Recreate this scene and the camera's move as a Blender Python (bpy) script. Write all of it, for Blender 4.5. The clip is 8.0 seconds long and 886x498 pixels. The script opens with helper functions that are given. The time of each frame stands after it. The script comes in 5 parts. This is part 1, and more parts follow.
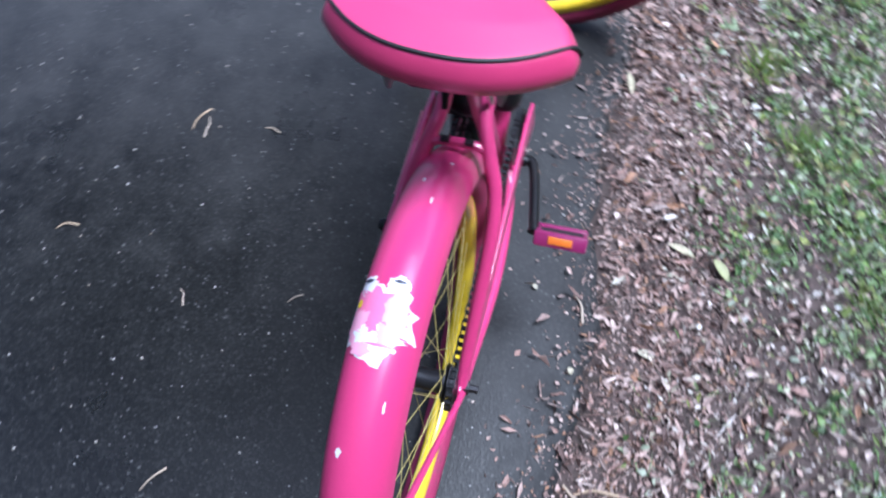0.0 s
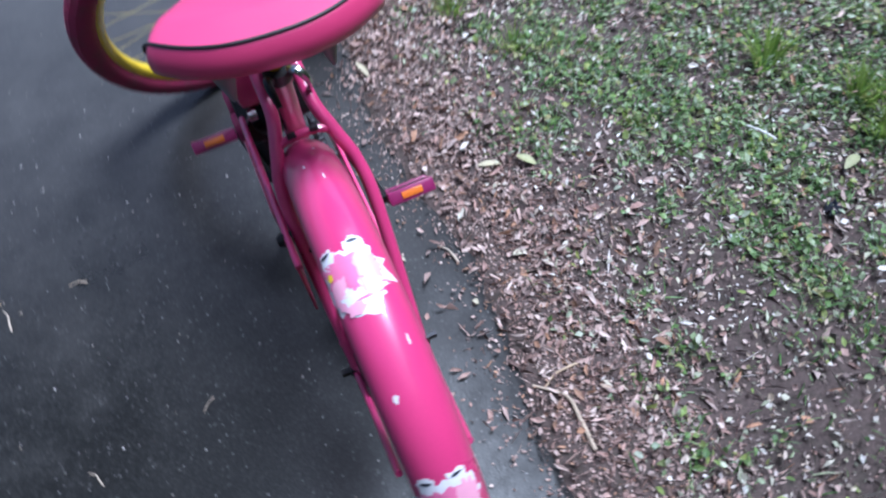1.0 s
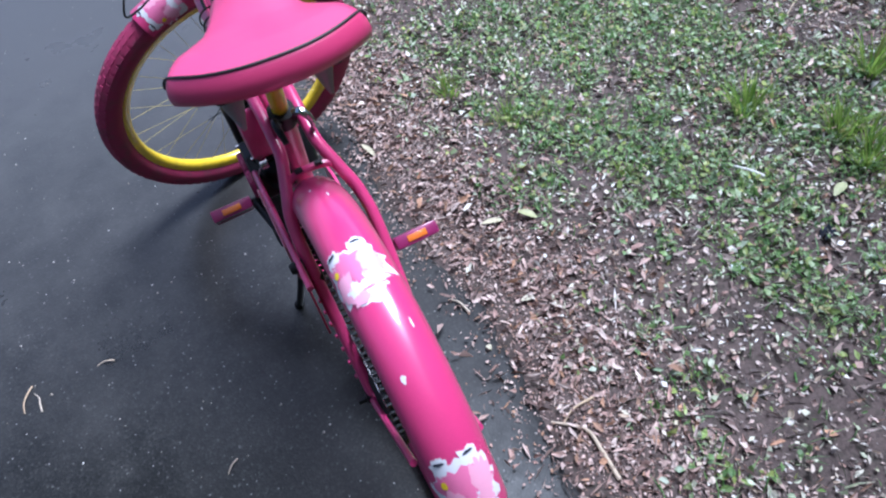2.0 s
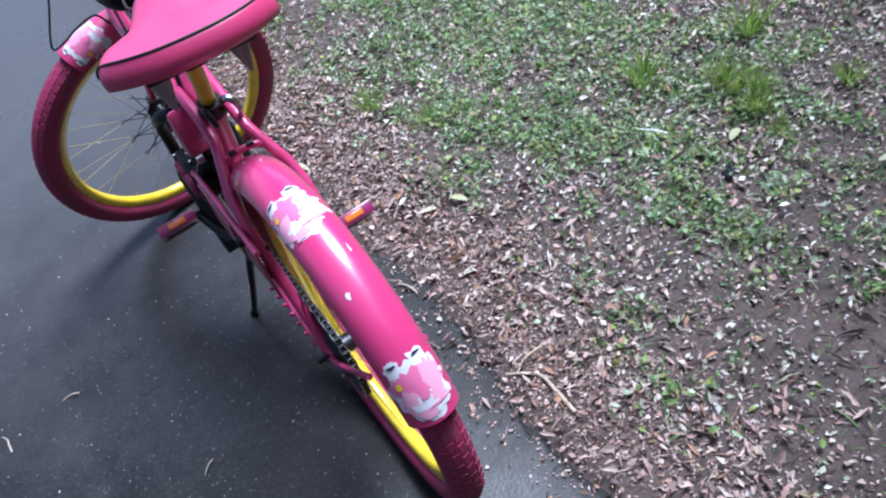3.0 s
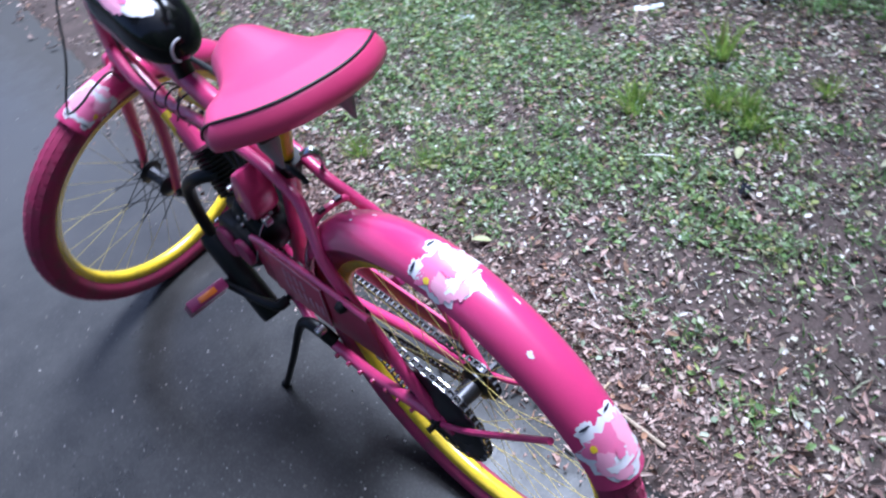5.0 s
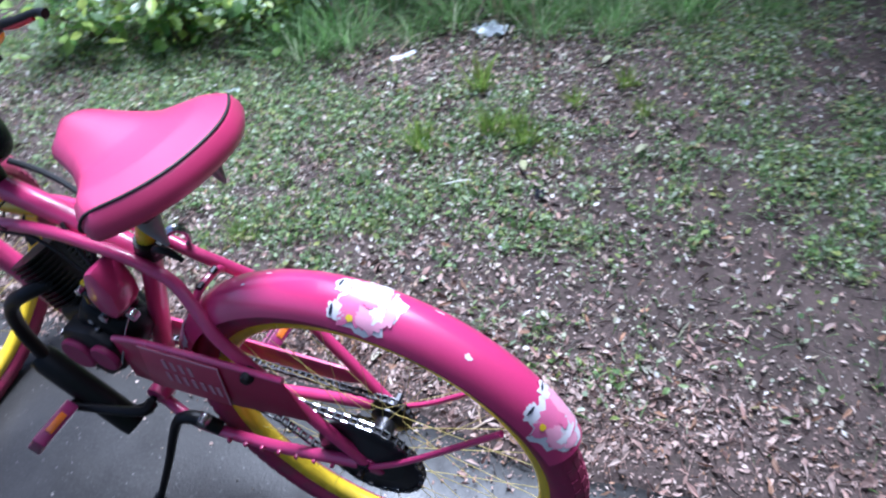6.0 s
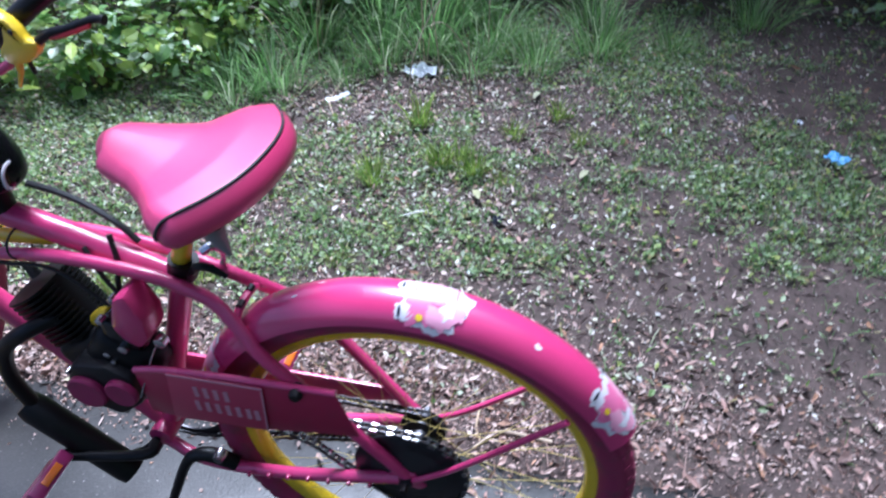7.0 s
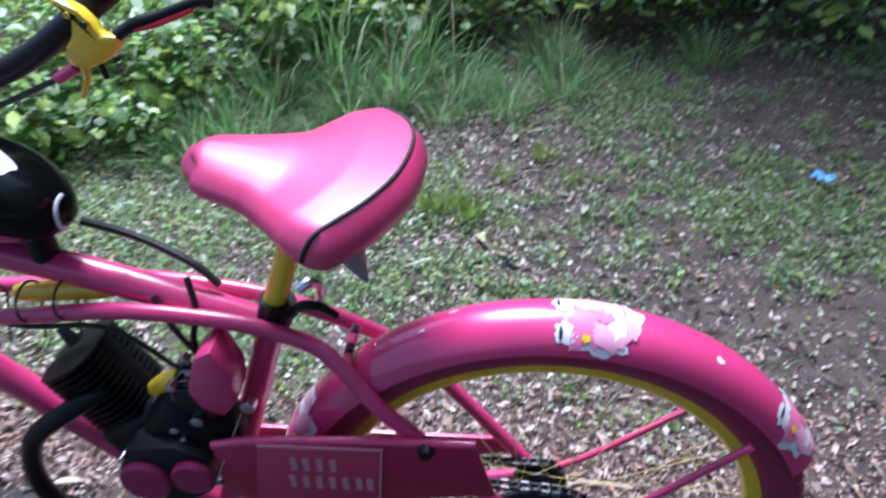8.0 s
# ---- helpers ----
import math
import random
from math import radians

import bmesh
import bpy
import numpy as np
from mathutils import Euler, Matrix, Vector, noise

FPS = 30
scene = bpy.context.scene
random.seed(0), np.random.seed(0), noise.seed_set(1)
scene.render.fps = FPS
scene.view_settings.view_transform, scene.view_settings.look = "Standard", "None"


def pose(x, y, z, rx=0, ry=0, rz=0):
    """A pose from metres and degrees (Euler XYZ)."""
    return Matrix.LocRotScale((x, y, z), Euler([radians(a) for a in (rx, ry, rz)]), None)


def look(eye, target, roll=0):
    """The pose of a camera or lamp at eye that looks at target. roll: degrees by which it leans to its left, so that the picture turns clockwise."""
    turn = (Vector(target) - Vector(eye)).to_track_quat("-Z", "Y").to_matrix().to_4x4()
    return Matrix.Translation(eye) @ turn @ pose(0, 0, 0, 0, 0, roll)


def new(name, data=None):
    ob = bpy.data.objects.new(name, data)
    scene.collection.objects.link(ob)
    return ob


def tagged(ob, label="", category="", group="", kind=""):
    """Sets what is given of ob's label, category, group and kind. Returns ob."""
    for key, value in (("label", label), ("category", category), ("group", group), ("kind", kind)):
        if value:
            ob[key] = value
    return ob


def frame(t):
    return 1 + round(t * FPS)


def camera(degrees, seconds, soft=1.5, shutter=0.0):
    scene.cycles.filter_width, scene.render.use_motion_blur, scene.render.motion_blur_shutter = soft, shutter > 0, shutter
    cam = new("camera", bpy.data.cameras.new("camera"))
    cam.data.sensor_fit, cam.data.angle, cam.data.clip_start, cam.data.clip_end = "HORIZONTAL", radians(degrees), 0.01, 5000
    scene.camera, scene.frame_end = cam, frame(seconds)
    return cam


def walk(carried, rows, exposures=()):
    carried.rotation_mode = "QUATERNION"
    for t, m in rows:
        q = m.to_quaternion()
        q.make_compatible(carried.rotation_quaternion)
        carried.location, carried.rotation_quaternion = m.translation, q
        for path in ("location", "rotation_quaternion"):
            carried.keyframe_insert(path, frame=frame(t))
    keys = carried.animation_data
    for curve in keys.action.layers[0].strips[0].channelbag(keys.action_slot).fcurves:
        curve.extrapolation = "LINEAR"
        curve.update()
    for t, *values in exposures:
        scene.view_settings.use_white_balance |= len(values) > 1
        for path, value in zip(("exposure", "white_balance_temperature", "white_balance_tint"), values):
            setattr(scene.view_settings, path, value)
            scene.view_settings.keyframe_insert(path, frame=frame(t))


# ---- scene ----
cam = camera(63.2, 8.0, soft=2.1, shutter=0.5)
PATH = [
    (0.0, (0.110, -0.295, 1.377), (-0.0277, 0.1420, 0.4888), -5.37),
    (0.5, (0.058, -0.314, 1.377), (0.0576, 0.1031, 0.4678), -6.82),
    (1.0, (-0.083, -0.445, 1.383), (0.0904, 0.0314, 0.5209), -6.30),
    (1.2, (-0.125, -0.499, 1.397), (0.0713, 0.0327, 0.5727), -9.10),
    (2.3, (-0.135, -0.650, 1.320), (0.0844, -0.0316, 0.5658), -12.16),
    (2.5, (-0.166, -0.700, 1.310), (0.0805, -0.0824, 0.5637), -15.18),
    (3.0, (-0.206, -0.778, 1.310), (0.0963, -0.1586, 0.5854), -14.79),
    (3.5, (-0.255, -0.751, 1.344), (0.0914, -0.1396, 0.6325), -8.83),
    (3.7, (-0.288, -0.722, 1.336), (0.0895, -0.1010, 0.6490), -6.20),
    (4.0, (-0.334, -0.693, 1.342), (0.0471, -0.1102, 0.6244), -4.70),
    (4.2, (-0.354, -0.651, 1.336), (0.0130, -0.0640, 0.6139), -5.60),
    (5.3, (-0.437, -0.473, 1.309), (0.0466, 0.0455, 0.6035), -13.64),
    (5.5, (-0.456, -0.455, 1.307), (0.0627, 0.0250, 0.5999), -13.34),
    (5.8, (-0.513, -0.425, 1.318), (0.0995, -0.0580, 0.6185), -8.50),
    (6.0, (-0.557, -0.396, 1.327), (0.1053, -0.0863, 0.6442), -7.03),
    (6.5, (-0.673, -0.298, 1.329), (0.0549, -0.0665, 0.6839), -3.80),
    (7.0, (-0.678, -0.202, 1.304), (0.0743, -0.0326, 0.6674), -2.21),
    (7.2, (-0.660, -0.131, 1.258), (0.0770, 0.0300, 0.6020), -3.70),
    (7.5, (-0.648, -0.025, 1.233), (0.1095, 0.1369, 0.5999), -6.52),
    (8.0, (-0.646, 0.074, 1.180), (0.1786, 0.1338, 0.6175), -1.90),
]
walk(cam, [(t, look(eye, aim, roll)) for t, eye, aim, roll in PATH], exposures=[(0.0, 0.66, 4950, 10), (0.5, 0.5, 4980, 10), (1.2, 0.58, 4960, 10), (2.5, 0.74, 5050, 10), (5.5, 0.86, 4980, 12), (8.0, 1.0, 5050, 12)])

# ---- light ----
world = bpy.data.worlds.new("sky")
scene.world = world
world.use_nodes = True
wn = world.node_tree
sky = wn.nodes.new("ShaderNodeTexSky")
sky.sky_type, sky.sun_disc = "NISHITA", False
sky.dust_density, sky.air_density, sky.ozone_density = 5.0, 0.55, 0.4
sky.sun_elevation, sky.sun_rotation = radians(67), radians(76)
wn.nodes["Background"].inputs["Strength"].default_value = 0.14
wn.links.new(sky.outputs[0], wn.nodes["Background"].inputs["Color"])
lamp = bpy.data.lights.new("sun", "SUN")
lamp.energy, lamp.angle, lamp.color = 4.0, radians(24), (1.0, 0.98, 0.96)
sun = new("sun", lamp)
sun.matrix_world = look((1.75, 0.44, 4.25), (0, 0, 0))


# ---- materials ----
def links(nt, a, b):
    nt.links.new(a, b)


def material(name, base, rough=0.5, metal=0.0, coat=0.0, coat_rough=0.08, grain=400.0, vary=0.12, bump=0.1, stain=6.0, dirt=None, dirt_amount=0.0, random=0.0, island=None, through_light=0.0, gloss=0.5):
    """A procedural surface: fine grain, broad stains, bump, and a tint per object or per island."""
    m = bpy.data.materials.new(name)
    m.use_nodes = True
    nt = m.node_tree
    p = nt.nodes["Principled BSDF"]
    p.inputs["Metallic"].default_value = metal
    p.inputs["Specular IOR Level"].default_value = gloss
    p.inputs["Coat Weight"].default_value = coat
    p.inputs["Coat Roughness"].default_value = coat_rough
    co = nt.nodes.new("ShaderNodeTexCoord")
    fine = nt.nodes.new("ShaderNodeTexNoise")
    fine.inputs["Scale"].default_value, fine.inputs["Detail"].default_value = grain, 4
    broad = nt.nodes.new("ShaderNodeTexNoise")
    broad.inputs["Scale"].default_value, broad.inputs["Detail"].default_value = stain, 6
    links(nt, co.outputs["Object"], fine.inputs["Vector"])
    links(nt, co.outputs["Object"], broad.inputs["Vector"])
    val = nt.nodes.new("ShaderNodeMath")
    val.operation = "ADD"
    links(nt, fine.outputs["Fac"], val.inputs[0])
    links(nt, broad.outputs["Fac"], val.inputs[1])
    rng = nt.nodes.new("ShaderNodeMapRange")
    rng.inputs["From Min"].default_value, rng.inputs["From Max"].default_value = 0.5, 1.5
    rng.inputs["To Min"].default_value, rng.inputs["To Max"].default_value = 1 - vary, 1 + vary
    links(nt, val.outputs[0], rng.inputs["Value"])
    hsv = nt.nodes.new("ShaderNodeHueSaturation")
    links(nt, rng.outputs[0], hsv.inputs["Value"])
    colour = None
    if island:
        ramp = nt.nodes.new("ShaderNodeValToRGB")
        ramp.color_ramp.interpolation = "LINEAR"
        els = ramp.color_ramp.elements
        els[0].color, els[1].color = (*island[0], 1), (*island[-1], 1)
        for k, c in enumerate(island[1:-1], 1):
            els.new(k / (len(island) - 1)).color = (*c, 1)
        geo = nt.nodes.new("ShaderNodeNewGeometry")
        links(nt, geo.outputs["Random Per Island"], ramp.inputs["Fac"])
        colour = ramp.outputs["Color"]
        links(nt, colour, hsv.inputs["Color"])
    else:
        hsv.inputs["Color"].default_value = (*base, 1)
    if random:
        info = nt.nodes.new("ShaderNodeObjectInfo")
        hue = nt.nodes.new("ShaderNodeMapRange")
        hue.inputs["To Min"].default_value, hue.inputs["To Max"].default_value = 1 - random, 1 + random
        links(nt, info.outputs["Random"], hue.inputs["Value"])
        links(nt, hue.outputs[0], hsv.inputs["Saturation"])
    out = hsv.outputs["Color"]
    if dirt:
        mix = nt.nodes.new("ShaderNodeMix")
        mix.data_type = "RGBA"
        spots = nt.nodes.new("ShaderNodeTexNoise")
        spots.inputs["Scale"].default_value, spots.inputs["Detail"].default_value = stain * 5, 8
        links(nt, co.outputs["Object"], spots.inputs["Vector"])
        cut = nt.nodes.new("ShaderNodeMapRange")
        cut.inputs["From Min"].default_value, cut.inputs["From Max"].default_value = 0.5, 0.75
        cut.inputs["To Max"].default_value = dirt_amount
        links(nt, spots.outputs["Fac"], cut.inputs["Value"])
        links(nt, cut.outputs[0], mix.inputs["Factor"])
        links(nt, out, mix.inputs["A"])
        mix.inputs["B"].default_value = (*dirt, 1)
        out = mix.outputs["Result"]
    links(nt, out, p.inputs["Base Color"])
    rr = nt.nodes.new("ShaderNodeMapRange")
    rr.inputs["To Min"].default_value, rr.inputs["To Max"].default_value = max(0.02, rough - 0.08), min(1, rough + 0.08)
    links(nt, broad.outputs["Fac"], rr.inputs["Value"])
    links(nt, rr.outputs[0], p.inputs["Roughness"])
    if bump:
        bn = nt.nodes.new("ShaderNodeBump")
        bn.inputs["Strength"].default_value, bn.inputs["Distance"].default_value = bump, 0.001
        links(nt, fine.outputs["Fac"], bn.inputs["Height"])
        links(nt, bn.outputs[0], p.inputs["Normal"])
    if through_light:
        thin = nt.nodes.new("ShaderNodeBsdfTranslucent")
        links(nt, out, thin.inputs["Color"])
        both = nt.nodes.new("ShaderNodeMixShader")
        both.inputs["Fac"].default_value = through_light
        links(nt, p.outputs[0], both.inputs[1])
        links(nt, thin.outputs[0], both.inputs[2])
        links(nt, both.outputs[0], nt.nodes["Material Output"].inputs["Surface"])
    return m


PINK = (0.57, 0.042, 0.168)
M_PAINT = material("pink_paint", PINK, 0.33, coat=0.55, grain=300, vary=0.06, bump=0.02, dirt=(0.25, 0.03, 0.09), dirt_amount=0.25)
M_FENDER = material("pink_fender_paint", PINK, 0.3, coat=0.8, grain=250, vary=0.05, bump=0.01, stain=9)
M_VINYL = material("pink_vinyl", (0.57, 0.04, 0.15), 0.44, coat=0.95, coat_rough=0.36, grain=900, vary=0.05, bump=0.15)
# pink of the left chain guard, with the shade on its side mixed into the colour
M_GUARD_SHADED = material("pink_sheet_paint_shaded", (0.36, 0.008, 0.06), 0.3, coat=0.35, grain=300, vary=0.06, bump=0.02, dirt=(0.2, 0.02, 0.05), dirt_amount=0.3)
M_TYRE = material("pink_rubber", (0.3, 0.024, 0.085), 0.7, grain=350, vary=0.2, bump=0.3, dirt=(0.09, 0.06, 0.06), dirt_amount=0.6)
M_YELLOW = material("yellow_enamel", (0.85, 0.6, 0.02), 0.25, coat=0.4, grain=200, vary=0.06, bump=0.02, dirt=(0.3, 0.2, 0.05), dirt_amount=0.3)
M_SPOKE = material("pale_yellow_spoke", (0.62, 0.5, 0.16), 0.35, grain=200, vary=0.1, bump=0.02, dirt=(0.3, 0.25, 0.15), dirt_amount=0.4)
M_BLACK = material("black_paint", (0.006, 0.006, 0.007), 0.42, grain=300, vary=0.25, bump=0.1, dirt=(0.02, 0.016, 0.015), dirt_amount=0.4, gloss=0.28)
M_TANK = material("black_gloss", (0.006, 0.006, 0.007), 0.14, grain=300, vary=0.1, bump=0.0, gloss=0.35)
M_RUBBER = material("black_rubber", (0.016, 0.016, 0.017), 0.6, grain=500, vary=0.25, bump=0.2)
M_STEEL = material("steel", (0.55, 0.55, 0.57), 0.25, metal=1.0, grain=500, vary=0.15, bump=0.05, dirt=(0.15, 0.1, 0.06), dirt_amount=0.3)
M_DARK = material("oiled_steel", (0.05, 0.05, 0.055), 0.35, metal=0.8, grain=500, vary=0.3, bump=0.1, dirt=(0.03, 0.02, 0.02), dirt_amount=0.5)
M_WHITE = material("white_sticker", (0.72, 0.7, 0.74), 0.3, grain=300, vary=0.04, bump=0.02)
M_PALE = material("pale_pink_sticker", (0.8, 0.36, 0.5), 0.32, grain=300, vary=0.05, bump=0.02)
M_ROSE = material("rose_sticker", (0.72, 0.17, 0.34), 0.32, grain=300, vary=0.06, bump=0.02)
M_INK = material("dark_ink", (0.02, 0.02, 0.04), 0.4, grain=300, vary=0.1, bump=0.0)
M_ORANGE = material("orange_reflector", (0.66, 0.17, 0.02), 0.15, coat=0.6, grain=900, vary=0.15, bump=0.4)
M_PURPLE = material("magenta_plastic", (0.22, 0.02, 0.095), 0.3, coat=0.3, grain=300, vary=0.1, bump=0.05)
M_RED = material("red_plastic", (0.5, 0.02, 0.03), 0.35, grain=300, vary=0.1, bump=0.05)
M_SIGN = material("plate_pink", (0.46, 0.04, 0.1), 0.35, coat=0.2, grain=300, vary=0.12, bump=0.05)
M_BAR = material("worn_lettering", (0.52, 0.24, 0.3), 0.5, grain=700, vary=0.3, bump=0.05)
M_COVER = material("pink_cover", (0.27, 0.013, 0.085), 0.5, grain=300, vary=0.15, bump=0.05, dirt=(0.05, 0.02, 0.03), dirt_amount=0.4)
M_FIN = material("sooty_black", (0.004, 0.004, 0.0045), 0.45, grain=300, vary=0.3, bump=0.1, gloss=0.2)
M_GREY = material("grey_plastic", (0.26, 0.26, 0.28), 0.4, grain=400, vary=0.1, bump=0.05)
M_BLUE = material("blue_wrapper", (0.13, 0.36, 0.66), 0.35, grain=120, vary=0.12, bump=0.2)
M_FOIL = material("white_litter", (0.75, 0.78, 0.82), 0.35, grain=90, vary=0.15, bump=0.3)
M_SLATE = material("slate_plastic", (0.08, 0.09, 0.12), 0.35, grain=120, vary=0.15, bump=0.2)
M_CHALK = material("bleached_wood", (0.6, 0.57, 0.54), 0.7, grain=150, vary=0.15, bump=0.3)
M_STRAW = material("dry_twig", (0.42, 0.33, 0.24), 0.8, grain=150, vary=0.25, bump=0.4, random=0.25)
M_PALELEAF = material("pale_leaf", (0.42, 0.38, 0.28), 0.6, grain=120, vary=0.15, bump=0.3, random=0.3)
M_DULLLEAF = material("dull_leaf", (0.3, 0.3, 0.16), 0.6, grain=120, vary=0.2, bump=0.3, random=0.3)
M_BITS = material("plant_scraps", PINK, 0.75, grain=200, vary=0.2, bump=0.3, island=[(0.16, 0.12, 0.105), (0.38, 0.31, 0.27), (0.09, 0.06, 0.055), (0.6, 0.54, 0.5), (0.25, 0.18, 0.15), (0.13, 0.13, 0.09), (0.1, 0.07, 0.06)])
M_LITTER = material("leaf_litter", PINK, 0.7, grain=200, vary=0.2, bump=0.3, island=[(0.05, 0.03, 0.026), (0.3, 0.185, 0.15), (0.46, 0.33, 0.285), (0.085, 0.05, 0.042), (0.62, 0.5, 0.44), (0.36, 0.22, 0.18), (0.15, 0.09, 0.075), (0.5, 0.37, 0.32), (0.06, 0.04, 0.035), (0.4, 0.22, 0.13)])
M_DRY = material("pale_dry_leaves", PINK, 0.5, grain=120, vary=0.15, bump=0.2, island=[(0.5, 0.44, 0.37), (0.68, 0.65, 0.6), (0.38, 0.28, 0.2), (0.54, 0.47, 0.4), (0.36, 0.4, 0.27), (0.45, 0.33, 0.25)])
M_GREEN = material("ground_leaves", PINK, 0.42, grain=200, vary=0.15, bump=0.1, island=[(0.05, 0.1, 0.03), (0.2, 0.33, 0.1), (0.38, 0.46, 0.25), (0.08, 0.16, 0.05), (0.54, 0.58, 0.45), (0.24, 0.37, 0.1), (0.4, 0.44, 0.13), (0.13, 0.22, 0.07), (0.38, 0.33, 0.16)], through_light=0.4)
M_BLADE = material("grass_blades", PINK, 0.5, grain=150, vary=0.15, bump=0.1, island=[(0.07, 0.16, 0.04), (0.15, 0.31, 0.08), (0.24, 0.4, 0.14), (0.1, 0.22, 0.06), (0.5, 0.54, 0.36), (0.2, 0.36, 0.09), (0.36, 0.48, 0.26)], through_light=0.5)
M_TUFT = material("tuft_blades", PINK, 0.5, grain=150, vary=0.15, bump=0.1, island=[(0.1, 0.2, 0.035), (0.24, 0.36, 0.06), (0.36, 0.46, 0.1), (0.16, 0.28, 0.05), (0.42, 0.34, 0.15)], through_light=0.5)
M_SHRUB = material("shrub_leaves", PINK, 0.36, grain=120, vary=0.15, bump=0.1, island=[(0.03, 0.08, 0.02), (0.22, 0.4, 0.1), (0.4, 0.56, 0.14), (0.06, 0.14, 0.04), (0.62, 0.7, 0.52), (0.2, 0.38, 0.12), (0.5, 0.6, 0.12), (0.1, 0.22, 0.06)], through_light=0.5)
M_CROWN = material("crown_leaves", PINK, 0.45, grain=120, vary=0.15, bump=0.1, island=[(0.02, 0.05, 0.015), (0.06, 0.12, 0.03), (0.1, 0.18, 0.05), (0.04, 0.08, 0.025)], through_light=0.2)
M_STEM = material("stems", (0.16, 0.12, 0.07), 0.8, grain=150, vary=0.25, bump=0.4)
M_WOODS = material("woods", (0.03, 0.055, 0.02), 0.9, grain=3, vary=0.6, bump=0.0, stain=0.7)
M_STONE = material("grit", PINK, 0.75, grain=300, vary=0.2, bump=0.3, island=[(0.08, 0.075, 0.07), (0.3, 0.28, 0.26), (0.16, 0.13, 0.1), (0.5, 0.48, 0.46)])


def asphalt_material():
    m = bpy.data.materials.new("asphalt")
    m.use_nodes = True
    nt = m.node_tree
    p = nt.nodes["Principled BSDF"]
    co = nt.nodes.new("ShaderNodeTexCoord")

    def noise_node(scale, detail=6, rough=0.6):
        n = nt.nodes.new("ShaderNodeTexNoise")
        n.inputs["Scale"].default_value, n.inputs["Detail"].default_value, n.inputs["Roughness"].default_value = scale, detail, rough
        links(nt, co.outputs["Object"], n.inputs["Vector"])
        return n

    def ramp(source, stops):
        r = nt.nodes.new("ShaderNodeValToRGB")
        els = r.color_ramp.elements
        els[0].position, els[0].color = stops[0][0], (*stops[0][1], 1)
        els[1].position, els[1].color = stops[-1][0], (*stops[-1][1], 1)
        for pos, c in stops[1:-1]:
            els.new(pos).color = (*c, 1)
        links(nt, source, r.inputs["Fac"])
        return r.outputs["Color"]

    grit = nt.nodes.new("ShaderNodeTexVoronoi")
    grit.inputs["Scale"].default_value = 210
    links(nt, co.outputs["Object"], grit.inputs["Vector"])
    base = ramp(grit.outputs["Color"], [(0.0, (0.005, 0.0049, 0.0048)), (0.6, (0.011, 0.0108, 0.0106)), (0.9, (0.024, 0.0235, 0.023)), (1.0, (0.1, 0.098, 0.096))])
    broad = noise_node(2.2)
    tone = ramp(broad.outputs["Fac"], [(0.3, (0.72, 0.72, 0.74)), (0.7, (1.25, 1.25, 1.22))])
    mul = nt.nodes.new("ShaderNodeMix")
    mul.data_type, mul.blend_type = "RGBA", "MULTIPLY"
    mul.inputs["Factor"].default_value = 1
    links(nt, base, mul.inputs["A"])
    links(nt, tone, mul.inputs["B"])
    chips = nt.nodes.new("ShaderNodeTexVoronoi")
    chips.inputs["Scale"].default_value, chips.inputs["Randomness"].default_value = 55, 1.0
    links(nt, co.outputs["Object"], chips.inputs["Vector"])
    spots = ramp(chips.outputs["Distance"], [(0.08, (1, 1, 1)), (0.12, (0, 0, 0))])
    pick = nt.nodes.new("ShaderNodeSeparateColor")
    links(nt, chips.outputs["Color"], pick.inputs["Color"])
    few = nt.nodes.new("ShaderNodeMapRange")
    few.inputs["From Min"].default_value, few.inputs["From Max"].default_value = 0.35, 1.0
    links(nt, pick.outputs["Red"], few.inputs["Value"])
    amount = nt.nodes.new("ShaderNodeMath")
    amount.operation = "MULTIPLY"
    links(nt, spots, amount.inputs[0])
    links(nt, few.outputs[0], amount.inputs[1])
    mix = nt.nodes.new("ShaderNodeMix")
    mix.data_type = "RGBA"
    links(nt, amount.outputs[0], mix.inputs["Factor"])
    links(nt, mul.outputs["Result"], mix.inputs["A"])
    mix.inputs["B"].default_value = (0.26, 0.25, 0.25, 1)
    place = nt.nodes.new("ShaderNodeSeparateXYZ")
    links(nt, co.outputs["Object"], place.inputs["Vector"])
    wander = noise_node(7, 8, 0.7)
    shift = nt.nodes.new("ShaderNodeMath")
    shift.operation = "MULTIPLY_ADD"
    shift.inputs[1].default_value = 0.34
    links(nt, wander.outputs["Fac"], shift.inputs[0])
    links(nt, place.outputs["X"], shift.inputs[2])
    dusty = nt.nodes.new("ShaderNodeMapRange")
    dusty.inputs["From Min"].default_value, dusty.inputs["From Max"].default_value = 0.14, 0.38
    dusty.inputs["To Max"].default_value = 0.3
    links(nt, shift.outputs[0], dusty.inputs["Value"])
    dust = nt.nodes.new("ShaderNodeMix")
    dust.data_type = "RGBA"
    links(nt, dusty.outputs[0], dust.inputs["Factor"])
    links(nt, mix.outputs["Result"], dust.inputs["A"])
    dust.inputs["B"].default_value = (0.07, 0.067, 0.067, 1)
    # brighter light on the road ahead, painted as a paler colour with y
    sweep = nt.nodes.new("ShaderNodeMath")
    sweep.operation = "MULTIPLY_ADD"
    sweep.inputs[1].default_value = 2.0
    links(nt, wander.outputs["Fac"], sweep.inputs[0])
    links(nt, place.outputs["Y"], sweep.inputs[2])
    ahead_glare = nt.nodes.new("ShaderNodeMapRange")
    ahead_glare.inputs["From Min"].default_value, ahead_glare.inputs["From Max"].default_value = 1.2, 2.9
    ahead_glare.inputs["To Max"].default_value = 0.9
    links(nt, sweep.outputs[0], ahead_glare.inputs["Value"])
